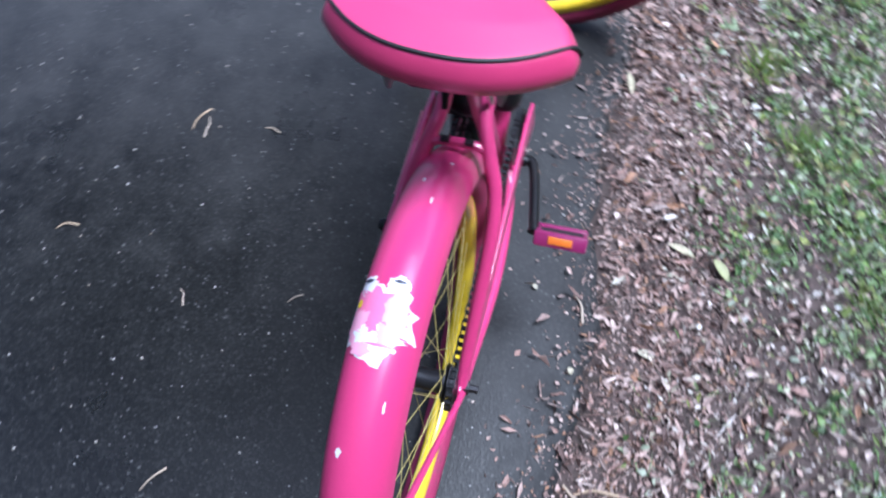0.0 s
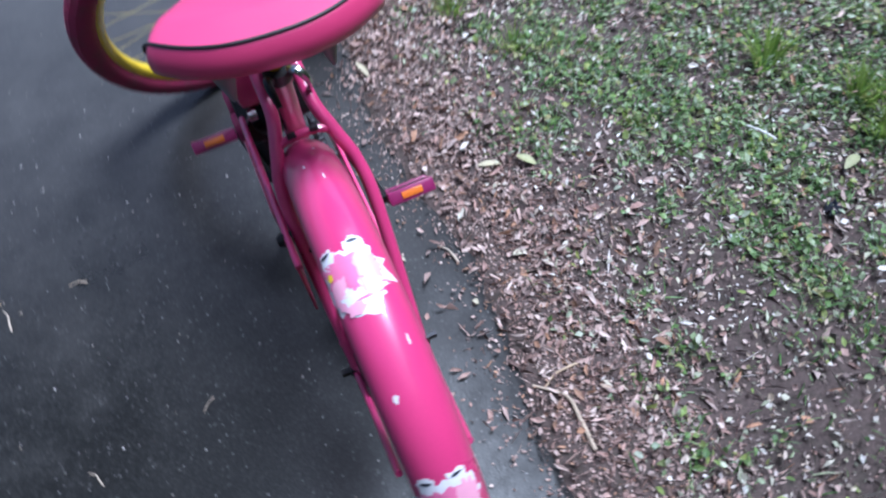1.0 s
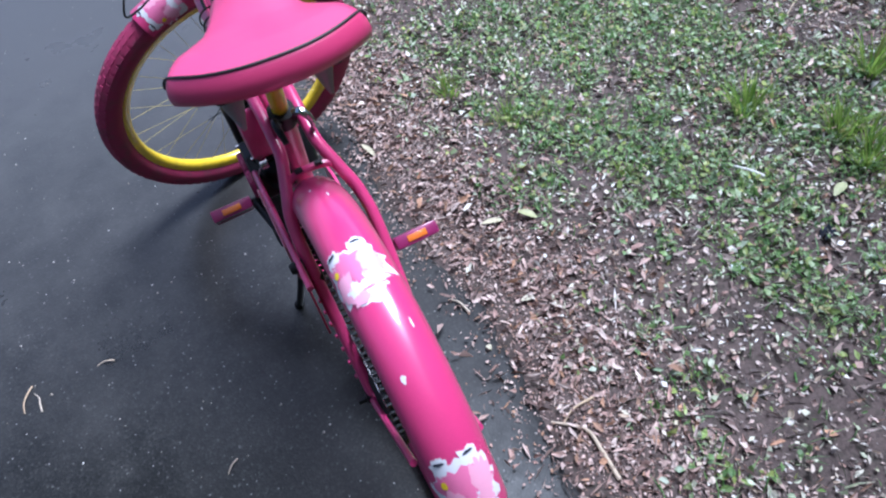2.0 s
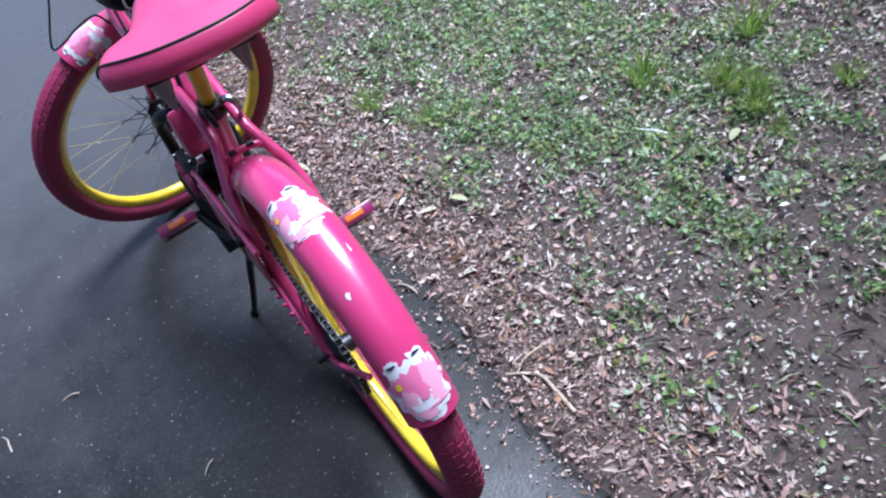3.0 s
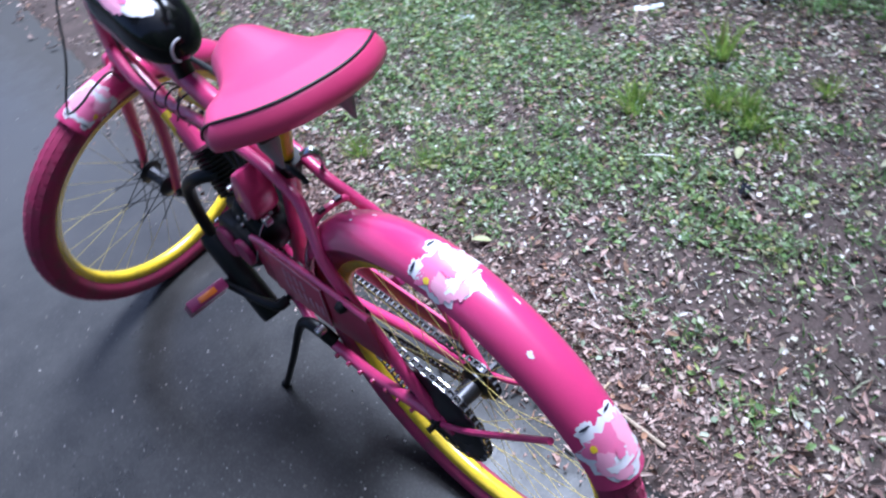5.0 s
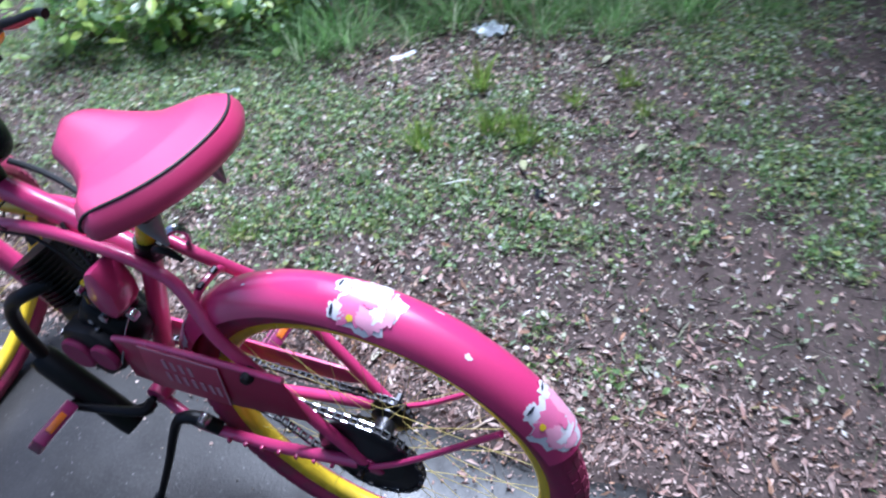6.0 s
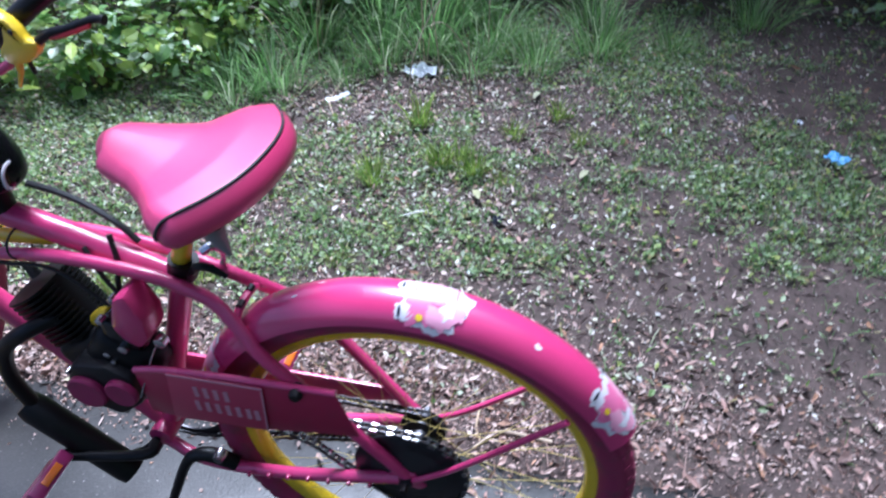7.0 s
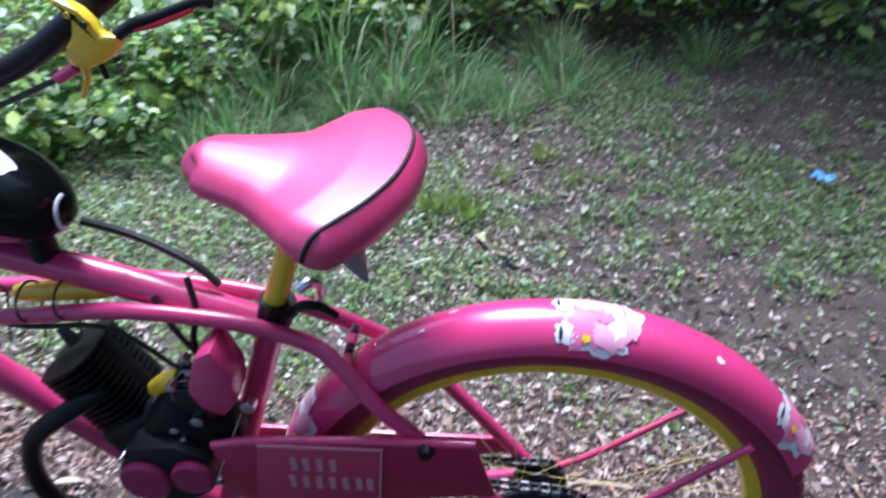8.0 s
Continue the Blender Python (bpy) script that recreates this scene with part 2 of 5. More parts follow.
    # this mix lays that painted brightness over the dusty asphalt
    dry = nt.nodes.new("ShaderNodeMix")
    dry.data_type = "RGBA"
    links(nt, ahead_glare.outputs[0], dry.inputs["Factor"])
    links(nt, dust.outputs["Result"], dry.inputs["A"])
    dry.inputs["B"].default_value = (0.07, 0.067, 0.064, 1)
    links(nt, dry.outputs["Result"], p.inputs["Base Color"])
    rr = nt.nodes.new("ShaderNodeMapRange")
    rr.inputs["To Min"].default_value, rr.inputs["To Max"].default_value = 0.22, 0.36
    links(nt, broad.outputs["Fac"], rr.inputs["Value"])
    dull = nt.nodes.new("ShaderNodeMix")
    links(nt, dusty.outputs[0], dull.inputs["Factor"])
    links(nt, rr.outputs[0], dull.inputs["A"])
    dull.inputs["B"].default_value = 0.95
    links(nt, dull.outputs["Result"], p.inputs["Roughness"])
    bn = nt.nodes.new("ShaderNodeBump")
    sheen = nt.nodes.new("ShaderNodeMapRange")
    sheen.inputs["From Max"].default_value = 0.3
    sheen.inputs["To Min"].default_value, sheen.inputs["To Max"].default_value = 0.5, 0.08
    links(nt, dusty.outputs[0], sheen.inputs["Value"])
    links(nt, sheen.outputs[0], p.inputs["Specular IOR Level"])
    bn.inputs["Strength"].default_value, bn.inputs["Distance"].default_value = 0.2, 0.001
    links(nt, grit.outputs["Distance"], bn.inputs["Height"])
    links(nt, bn.outputs[0], p.inputs["Normal"])
    return m


M_ASPHALT = asphalt_material()
M_SOIL = material("soil", (0.075, 0.055, 0.049), 0.9, grain=160, vary=0.7, bump=1.0, stain=7, dirt=(0.03, 0.03, 0.02), dirt_amount=0.7, gloss=0.25)


# ---- mesh helpers ----
def part(name, bm, mat, parent, label="", smooth=True):
    me = bpy.data.meshes.new(name)
    bm.to_mesh(me)
    bm.free()
    me.materials.append(mat)
    if smooth:
        me.shade_smooth()
        me.set_sharp_from_angle(angle=radians(38))
    ob = new(name, me)
    ob.parent = parent
    return tagged(ob, label) if label else ob


def shared(name, me, m, parent):
    ob = new(name, me)
    ob.parent = parent
    ob.matrix_local = m
    return ob


def spline(points, steps=8):
    """A smooth run of points through the given ones."""
    p = [Vector(q) for q in points]
    if len(p) == 2:
        return p
    ends = [2 * p[0] - p[1], *p, 2 * p[-1] - p[-2]]
    out = []
    for a, b, c, d in zip(ends, ends[1:], ends[2:], ends[3:]):
        for k in range(steps):
            t = k / steps
            out.append(0.5 * (2 * b + (c - a) * t + (2 * a - 5 * b + 4 * c - d) * t * t + (3 * b - a - 3 * c + d) * t ** 3))
    return out + [p[-1]]


def tube(points, radius, sides=14, steps=8, bm=None, flat=1.0):
    """A round bar along a spline; radius may be one number or one per given point; flat squeezes it sideways."""
    bm = bm or bmesh.new()
    run = spline(points, steps)
    n = len(run)
    rads = np.interp(np.linspace(0, 1, n), np.linspace(0, 1, len(radius)), radius).tolist() if isinstance(radius, (list, tuple)) else [radius] * n
    side = None
    rings = []
    for k, c in enumerate(run):
        d = (run[min(k + 1, n - 1)] - run[max(k - 1, 0)]).normalized()
        if side is None:
            side = d.cross(Vector((1, 0, 0)) if abs(d.x) < 0.9 else Vector((0, 0, 1))).normalized()
        side = (side - side.dot(d) * d).normalized()
        other = d.cross(side)
        rings.append([bm.verts.new(c + rads[k] * (math.cos(a) * side + flat * math.sin(a) * other)) for a in (2 * math.pi * i / sides for i in range(sides))])
    for r, s in zip(rings, rings[1:]):
        for i in range(sides):
            bm.faces.new((r[i], r[(i + 1) % sides], s[(i + 1) % sides], s[i]))
    bm.faces.new(rings[0][::-1])
    bm.faces.new(rings[-1])
    return bm


def lathe(profile, sides=48, closed=False, bm=None):
    """Turns (radius, x) pairs about the x axis."""
    bm = bm or bmesh.new()
    rings = []
    for r, x in profile:
        rings.append([bm.verts.new((x, r * math.cos(a), r * math.sin(a))) for a in (2 * math.pi * i / sides for i in range(sides))] if r > 1e-6 else [bm.verts.new((x, 0, 0))])
    pairs = list(zip(rings, rings[1:])) + ([(rings[-1], rings[0])] if closed else [])
    for r, s in pairs:
        for i in range(sides):
            j = (i + 1) % sides
            quad = [r[i % len(r)], r[j % len(r)], s[j % len(s)], s[i % len(s)]]
            quad = list(dict.fromkeys(quad))
            if len(quad) > 2:
                bm.faces.new(quad)
    if not closed:
        for ring in (rings[0], rings[-1]):
            if len(ring) > 2:
                bm.faces.new(ring)
    bmesh.ops.recalc_face_normals(bm, faces=bm.faces)
    return bm


def block(sx, sy, sz, bevel=0.002, bm=None, m=None, segments=2):
    """A box with rounded edges, centred, or placed by m."""
    b = bmesh.new()
    bmesh.ops.create_cube(b, size=1, matrix=Matrix.Diagonal((sx, sy, sz, 1)))
    if bevel:
        bmesh.ops.bevel(b, geom=b.edges[:], offset=bevel, segments=segments, affect="EDGES", profile=0.5)
    if m is not None:
        b.transform(m)
    return merge(bm, b) if bm else b


def merge(bm, other):
    me = bpy.data.meshes.new("scrap")
    other.to_mesh(me)
    other.free()
    bm.from_mesh(me)
    bpy.data.meshes.remove(me)
    return bm


def plate(outline, x0, x1, bevel=0.0015):
    """A flat piece cut to an outline of (y, z), from x0 to x1."""
    bm = bmesh.new()
    low = [bm.verts.new((x0, y, z)) for y, z in outline]
    face = bm.faces.new(low)
    up = bmesh.ops.extrude_face_region(bm, geom=[face])
    for v in up["geom"]:
        if isinstance(v, bmesh.types.BMVert):
            v.co.x = x1
    bmesh.ops.recalc_face_normals(bm, faces=bm.faces)
    if bevel:
        bmesh.ops.bevel(bm, geom=bm.edges[:], offset=bevel, segments=2, affect="EDGES", profile=0.5)
    return bm


def rod_matrix(a, b):
    """Lays a unit rod along z from a to b."""
    a, b = Vector(a), Vector(b)
    d = b - a
    return Matrix.Translation(a) @ d.to_track_quat("Z", "Y").to_matrix().to_4x4() @ Matrix.Diagonal((1, 1, d.length, 1))


def hung(bm, m):
    bm.transform(m)
    return bm


# ---- ground and road ----
def edge_x(y):
    """Where the asphalt ends."""
    return 0.19 + 0.035 * math.sin(1.7 * y + 0.6) + 0.05 * noise.noise((y * 2.1, 0.3, 0)) + 0.025 * noise.noise((y * 9, 4.0, 0)) + 0.01 * noise.noise((y * 31, 7.0, 0)) + 0.09 * max(0, y - 1.0)


def ground_z(x, y):
    d = x - edge_x(y)
    rise = min(max((d + 0.01) / 0.025, 0), 1)
    lump = 0.012 * noise.noise((x * 2.3, y * 2.3, 1)) + 0.006 * noise.noise((x * 9, y * 9, 2))
    return -0.03 + 0.029 * rise + rise * lump * min(1, max(0, d) / 0.2) + 0.03 * max(0, x - 2.0)


def build_ground():
    xs = [-300, -80, -20, -6, -2, -0.5, 0] + [0.05 + 0.035 * k for k in range(75)] + [2.8, 3.1, 3.5, 4, 5, 7, 12, 30, 100, 300]
    ys = [-300, -80, -20, -8, -4, -3] + [-2.2 + 0.045 * k for k in range(120)] + [3.6, 4.2, 5, 7, 12, 30, 100, 300]
    verts = [(x, y, ground_z(x, y) if abs(x) < 8 and abs(y) < 9 else -0.03) for x in xs for y in ys]
    n = len(ys)
    faces = [(i * n + j, (i + 1) * n + j, (i + 1) * n + j + 1, i * n + j + 1) for i in range(len(xs) - 1) for j in range(n - 1)]
    me = bpy.data.meshes.new("ground")
    me.from_pydata(verts, [], faces)
    me.materials.append(M_SOIL)
    me.shade_smooth()
    return tagged(new("ground", me), "bare brown soil of the verge under leaves and weeds", "ground", kind="structure")


def build_road():
    ys = [-40, -15, -6] + [-3 + 0.03 * k for k in range(217)] + [4.5, 8, 15, 40]
    verts, faces = [], []
    for y in ys:
        e = edge_x(y) if abs(y) < 9 else 0.2
        verts += [(-5.0, y, 0.0), (-1.0, y, 0.0), (e - 0.06, y, 0.0), (e - 0.02, y, -0.0015), (e, y, -0.004), (e + 0.004, y, -0.035)]
    for k in range(len(ys) - 1):
        for j in range(5):
            a = 6 * k + j
            faces.append((a, a + 1, a + 7, a + 6))
    me = bpy.data.meshes.new("road")
    me.from_pydata(verts, [], faces)
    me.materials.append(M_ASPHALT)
    me.shade_smooth()
    return tagged(new("road", me), "dark grey worn asphalt with pale grit and a ragged edge", "road", kind="structure")


build_ground()
build_road()


def build_backdrop():
    """An unseen ring of woods added to cut the low sky, uneven on top, lower ahead to let light in."""
    bm = bmesh.new()
    n = 120
    rows = []
    for k in range(n):
        a = 2 * math.pi * k / n
        ahead = max(0.0, math.cos(a - math.radians(120))) ** 0.9
        top = 9.0 + 2.5 * noise.noise((3 * math.cos(a), 3 * math.sin(a), 4)) + 1.2 * noise.noise((14 * math.cos(a), 14 * math.sin(a), 6)) - 7.0 * ahead
        r = 7.8 + 0.8 * noise.noise((5 * math.cos(a), 5 * math.sin(a), 9)) + 16 * ahead
        rows.append([bm.verts.new((r * math.cos(a), r * math.sin(a), -0.1)), bm.verts.new((r * 0.97 * math.cos(a), r * 0.97 * math.sin(a), top * 0.5)), bm.verts.new((r * 1.05 * math.cos(a), r * 1.05 * math.sin(a), top))])
    for k in range(n):
        r, t = rows[k], rows[(k + 1) % n]
        for j in range(2):
            bm.faces.new((r[j], t[j], t[j + 1], r[j + 1]))
    ob = part("backdrop", bm, M_WOODS, None, "unseen dark green ring added far round to block low sky")
    return tagged(ob, category="woods", kind="structure")


build_backdrop()


# ---- bicycle ----
BIKE = pose(-0.017, 0, 0, 0, -1.0, -1.43)
bike = tagged(new("bicycle"), "pink motorised cruiser bicycle leaning on its kickstand at the road edge", "bicycle")
bike.matrix_world = BIKE
AXLE = Vector((0, 0, 0.337))
HEAD = radians(17)
HEAD_P = Vector((0, 0.885, 0.63))
HEAD_D = Vector((0, -math.sin(HEAD), math.cos(HEAD)))
STEER = Matrix.Translation(HEAD_P) @ Matrix.Rotation(radians(98.7), 4, HEAD_D) @ Matrix.Translation(-HEAD_P)
FRONT = HEAD_P - 0.325 * HEAD_D + 0.024 * Vector((0, math.cos(HEAD), math.sin(HEAD)))


def build_wheel(m, steered):
    """Hub, tyre, rim and spokes about the axle, placed by m."""
    hub = part("wheel", hung(lathe([(0, -0.06), (0.006, -0.059), (0.006, -0.045), (0.03, -0.034), (0.03, -0.031), (0.018, -0.026), (0.016, 0), (0.018, 0.026), (0.03, 0.031), (0.03, 0.034), (0.006, 0.045), (0.006, 0.059), (0, 0.06)], 24), m), M_DARK, bike, "spoked wheel with a dark hub")
    ring = [(0.3065 + 0.0285 * math.cos(a), 0.029 * math.sin(a)) for a in (2 * math.pi * k / 18 for k in range(18))]
    bm = lathe(ring, 96, closed=True)
    tyre = part("tyre", hung(bm, m), M_TYRE, hub, "pink rubber tyre with a blocky tread")
    bm = bmesh.new()
    for k in range(84):
        for row, (u, r) in enumerate(((-0.019, 0.3265), (-0.0065, 0.3325), (0.0065, 0.3325), (0.019, 0.3265))):
            a = 2 * math.pi * (k + 0.5 * (row % 2)) / 84
            b = bmesh.new()
            bmesh.ops.create_cube(b, size=1, matrix=Matrix.Rotation(a, 4, "X") @ Matrix.Translation((u, 0, r)) @ Matrix.Rotation(u * 32, 4, "Y") @ Matrix.Diagonal((0.0105, 0.017, 0.004, 1)))
            merge(bm, b)
    tagged(part("tread", hung(bm, m), M_TYRE, hub, smooth=False), kind="stuff")
    bm = lathe([(0.288, -0.0145), (0.283, -0.015), (0.269, -0.0135), (0.263, -0.008), (0.2615, 0), (0.263, 0.008), (0.269, 0.0135), (0.283, 0.015), (0.288, 0.0145), (0.28, 0.01), (0.276, 0), (0.28, -0.01)], 96, closed=True)
    part("rim", hung(bm, m), M_YELLOW, hub, "glossy yellow rim")
    one = bmesh.new()
    bmesh.ops.create_cone(one, segments=6, radius1=0.0005, radius2=0.0005, depth=1, cap_ends=True, matrix=Matrix.Translation((0, 0, 0.5)))
    me = bpy.data.meshes.new("spoke")
    one.to_mesh(me)
    me.materials.append(M_SPOKE)
    # black, thicker inner length of the front spokes
    two = bmesh.new()
    bmesh.ops.create_cone(two, segments=6, radius1=0.0011, radius2=0.0011, depth=1, cap_ends=True, matrix=Matrix.Translation((0, 0, 0.5)))
    inner_rod = bpy.data.meshes.new("spoke_inner")
    two.to_mesh(inner_rod)
    inner_rod.materials.append(M_BLACK)
    for k in range(36):
        side = 1 if k % 2 else -1
        a = 2 * math.pi * k / 36
        b = a + (0.95 if (k // 2) % 2 else -0.95)
        start = (side * 0.032, 0.028 * math.cos(b), 0.028 * math.sin(b))
        end = Vector((side * 0.003, 0.264 * math.cos(a), 0.264 * math.sin(a)))
        shared("spoke", me, m @ rod_matrix(start, end), hub)
        if steered:
            shared("spoke_inner", inner_rod, m @ rod_matrix(start, Vector(start).lerp(end, 0.38)), hub)
    return hub


REAR_M = Matrix.Translation(AXLE + Vector((-0.008, 0, 0)))
FRONT_M = STEER @ Matrix.Translation(FRONT)
rear_wheel = build_wheel(REAR_M, False)
front_wheel = build_wheel(FRONT_M, True)

FEND_W, FEND_R, FEND_D = 0.041, 0.312, 0.042


def fender_point(a, f, lift=0.0):
    """On the mudguard: a is the angle about the axle from straight ahead, f the angle across."""
    r = FEND_R + (FEND_D + lift) * math.cos(f)
    return Vector(((FEND_W + lift) * math.sin(f), r * math.cos(a), r * math.sin(a)))


def build_fender(name, a0, a1, m, label):
    """A half-round mudguard of thin sheet between two angles."""
    bm = bmesh.new()
    fs = [radians(-80 + 160 * k / 16) for k in range(17)]
    n = 64
    rows = []
    for i in range(n + 1):
        a = a0 + (a1 - a0) * i / n
        outer = [bm.verts.new(fender_point(a, f)) for f in fs]
        inner = [bm.verts.new(fender_point(a, f, -0.0018)) for f in reversed(fs)]
        rows.append(outer + inner)
    w = len(rows[0])
    for r, s in zip(rows, rows[1:]):
        for k in range(w):
            bm.faces.new((r[k], r[(k + 1) % w], s[(k + 1) % w], s[k]))
    bm.faces.new(rows[0])
    bm.faces.new(rows[-1])
    bmesh.ops.recalc_face_normals(bm, faces=bm.faces)
    return part(name, hung(bm, m), M_FENDER, bike, label)


def sticker(parent, m, a, f, la, lf, mat, lift, seed, name="sticker", label="", rough=0.18, turn=0.0):
    """A blotch of foil on the mudguard, centred at angles a, f with half sizes la (along) and lf (across), in radians."""
    bm = bmesh.new()
    mid = bm.verts.new(fender_point(a, f, lift))
    rings, segs = 6, 40
    prev = None
    for k in range(1, rings + 1):
        ring = []
        for i in range(segs):
            t = 2 * math.pi * i / segs
            w = 1 + rough * noise.noise((2.2 * math.cos(t), 2.2 * math.sin(t), seed)) + 0.6 * rough * noise.noise((5 * math.cos(t), 5 * math.sin(t), seed + 9))
            u, v = math.cos(t) * k / rings * w, math.sin(t) * k / rings * w
            u, v = u * math.cos(turn) - v * math.sin(turn), u * math.sin(turn) + v * math.cos(turn)
            ring.append(bm.verts.new(fender_point(a + la * u, f + lf * v, lift)))
        for i in range(segs):
            j = (i + 1) % segs
            bm.faces.new((prev[i], prev[j], ring[j], ring[i]) if prev else (mid, ring[i], ring[j]))
        prev = ring
    bmesh.ops.recalc_face_normals(bm, faces=bm.faces)
    return part(name, hung(bm, m), mat, parent, label)


def badge(parent, m, a, f, size, seed):
    """A plain patch of stickers: white lobes, pink fields, pale and yellow spots, dark dashes."""
    sticker(parent, m, a + 0.02 * size, f, 0.92 * size, 1.06, M_WHITE, 0.0005, seed, label="white-edged pink patterned sticker", rough=0.4)
    spots = ((-0.8, -0.5, 0.3, 0.3, M_WHITE), (-0.84, 0.4, 0.26, 0.3, M_WHITE), (-0.1, -0.06, 0.62, 0.86, M_ROSE), (-0.2, 0.52, 0.5, 0.34, M_PALE), (0.24, -0.5, 0.4, 0.34, M_PALE), (0.45, 0.15, 0.34, 0.62, M_WHITE), (0.3, 0.42, 0.26, 0.26, M_PALE), (0.72, -0.2, 0.16, 0.3, M_PALE),
             (-0.94, -0.5, 0.045, 0.17, M_INK), (-0.97, 0.4, 0.04, 0.16, M_INK), (-0.34, -0.6, 0.11, 0.1, M_YELLOW), (0.1, 0.0, 0.2, 0.16, M_ROSE), (0.56, 0.3, 0.03, 0.4, M_ROSE))
    for k, (da, df, la, lf, mat) in enumerate(spots):
        sticker(parent, m, a + size * da, f + df, size * la, lf, mat, 0.0007 + 0.00015 * k, seed + k, name="sticker_spot", rough=0.45)


rear_fender = build_fender("rear_mudguard", radians(14), radians(154), REAR_M, "glossy pink rear mudguard with stickers")
badge(rear_fender, REAR_M, radians(98), -0.26, 0.13, 3.0)
badge(rear_fender, REAR_M, radians(145.5), -0.12, 0.135, 8.0)
badge(rear_fender, REAR_M, radians(30), -0.1, 0.14, 14.0)
# white marks: scuffs, and sun glints painted on towards the front
for a, f, la, lf in ((121, -0.45, 0.014, 0.09), (66, -0.25, 0.012, 0.04), (72, 0.2, 0.02, 0.03), (150, -0.5, 0.02, 0.05), (146, 0.45, 0.03, 0.03), (112, 0.5, 0.02, 0.03), (58, 0.3, 0.008, 0.05)):
    sticker(rear_fender, REAR_M, radians(a), f, la, lf, M_WHITE, 0.0004, a * 0.7, name="scuff_glint", rough=0.5)
FRONT_F = FRONT_M @ Matrix.Diagonal((1, 0.985, 0.985, 1))
front_fender = build_fender("front_mudguard", radians(84), radians(161), FRONT_F, "glossy pink front mudguard with a sticker")
badge(front_fender, FRONT_F, radians(94), -0.5, 0.13, 21.0)


def rods(name, points, r, mat=M_PAINT, label="", sides=14, parent=bike, steps=8, m=None):
    bm = tube(points, r, sides, steps)
    if m is not None:
        bm.transform(m)
    return part(name, bm, mat, parent, label)


# frame tubes
BB = Vector((0, 0.446, 0.287))
CLAMP = Vector((0, 0.312, 0.668))
HT = HEAD_P + 0.02 * HEAD_D
HB = HEAD_P + 0.19 * HEAD_D
rods("head_tube", [HT, HB], 0.02)
rods("seat_tube", [BB, CLAMP], 0.0165)
rods("top_tube", [CLAMP - Vector((0, 0, 0.025)), (0, 0.45, 0.694), (0, 0.6, 0.738), HB - 0.02 * HEAD_D], 0.0185)
rods("down_tube", [HT + 0.03 * HEAD_D, (0, 0.74, 0.6), (0, 0.6, 0.455), BB], 0.0195)
for s in (-1, 1):
    rods("side_tube", [(s * 0.016, 0.845, 0.70), (s * 0.028, 0.74, 0.67), (s * 0.03, 0.62, 0.672), (s * 0.03, 0.48, 0.686), (s * 0.028, 0.36, 0.674), (s * 0.0275, 0.3, 0.657), (s * 0.03, 0.258, 0.638), (s * 0.044, 0.222, 0.607), (s * 0.057, 0.19, 0.573), (s * 0.06, 0.14, 0.518), (s * 0.053 - 0.005, 0.0, 0.342)], 0.0098)
    rods("chain_stay", [(s * 0.03, 0.44, 0.275), (s * 0.045, 0.36, 0.258), (s * 0.055, 0.2, 0.283), (s * 0.053 - 0.005, 0.01, 0.335)], 0.0105)
    part("dropout", plate([(-0.03, 0.325), (-0.012, 0.352), (0.02, 0.352), (0.035, 0.335), (0.015, 0.318), (-0.02, 0.315)], s * 0.051 - 0.005, s * 0.056 - 0.005), M_PAINT, bike)
    rods("mudguard_stay", [(s * 0.058 - 0.005, -0.008, 0.338), (s * 0.053 - 0.007, -0.08, 0.392), (s * 0.045 - 0.01, -0.227, 0.535)], 0.0048, sides=8)
    nut = part("axle_nut", hung(lathe([(0, 0.0), (0.011, 0.0), (0.011, 0.008), (0.006, 0.009), (0.006, 0.022), (0, 0.022)], 6), Matrix.Translation((s * 0.057 - 0.005, 0, 0.337)) @ Matrix.Rotation(0 if s > 0 else math.pi, 4, "Z")), M_DARK, bike, smooth=False)
rods("bottom_bracket", [BB - Vector((0.038, 0, 0)), BB + Vector((0.038, 0, 0))], 0.021)
rods("mudguard_bridge", [(-0.042, 0.228, 0.606), (-0.028, 0.229, 0.619), (0, 0.229, 0.624), (0.028, 0.229, 0.619), (0.042, 0.228, 0.606)], 0.006, sides=8)

# seat post, clamp, quick release
rods("seat_post", [CLAMP - Vector((0, -0.02, 0.04)), (0, 0.29, 0.735), (0, 0.265, 0.805)], 0.0135, M_YELLOW, "yellow seat post")
rods("seat_clamp", [CLAMP - Vector((0, -0.003, 0.012)), CLAMP + Vector((0, -0.006, 0.016))], 0.021, M_BLACK, "black seat clamp")
rods("quick_release", [(-0.012, 0.29, 0.672), (-0.018, 0.275, 0.69), (-0.018, 0.255, 0.69), (-0.016, 0.236, 0.676)], [0.005, 0.006, 0.006, 0.004], M_BLACK, "black quick release lever", sides=8)

rods("quick_release", [(0.016, 0.288, 0.684), (0.024, 0.276, 0.69), (0.032, 0.268, 0.68), (0.034, 0.268, 0.664), (0.03, 0.272, 0.654)], [0.006, 0.007, 0.0055, 0.0045, 0.004], M_STEEL, "steel quick release nut and clip", sides=8)


# saddle
SADDLE = Matrix.Translation((0.009, 0.268, 0.008)) @ Matrix.Rotation(radians(-4.5), 4, "Z") @ Matrix.Translation((0, -0.27, 0))


def saddle_half(v):
    """Half width of the saddle at v from nose (0) to tail (1)."""
    return float(np.interp(v, [0, 0.04, 0.14, 0.3, 0.46, 0.6, 0.72, 0.82, 0.9, 0.96, 1.0], [0.019, 0.029, 0.037, 0.044, 0.054, 0.07, 0.09, 0.108, 0.117, 0.121, 0.122]))


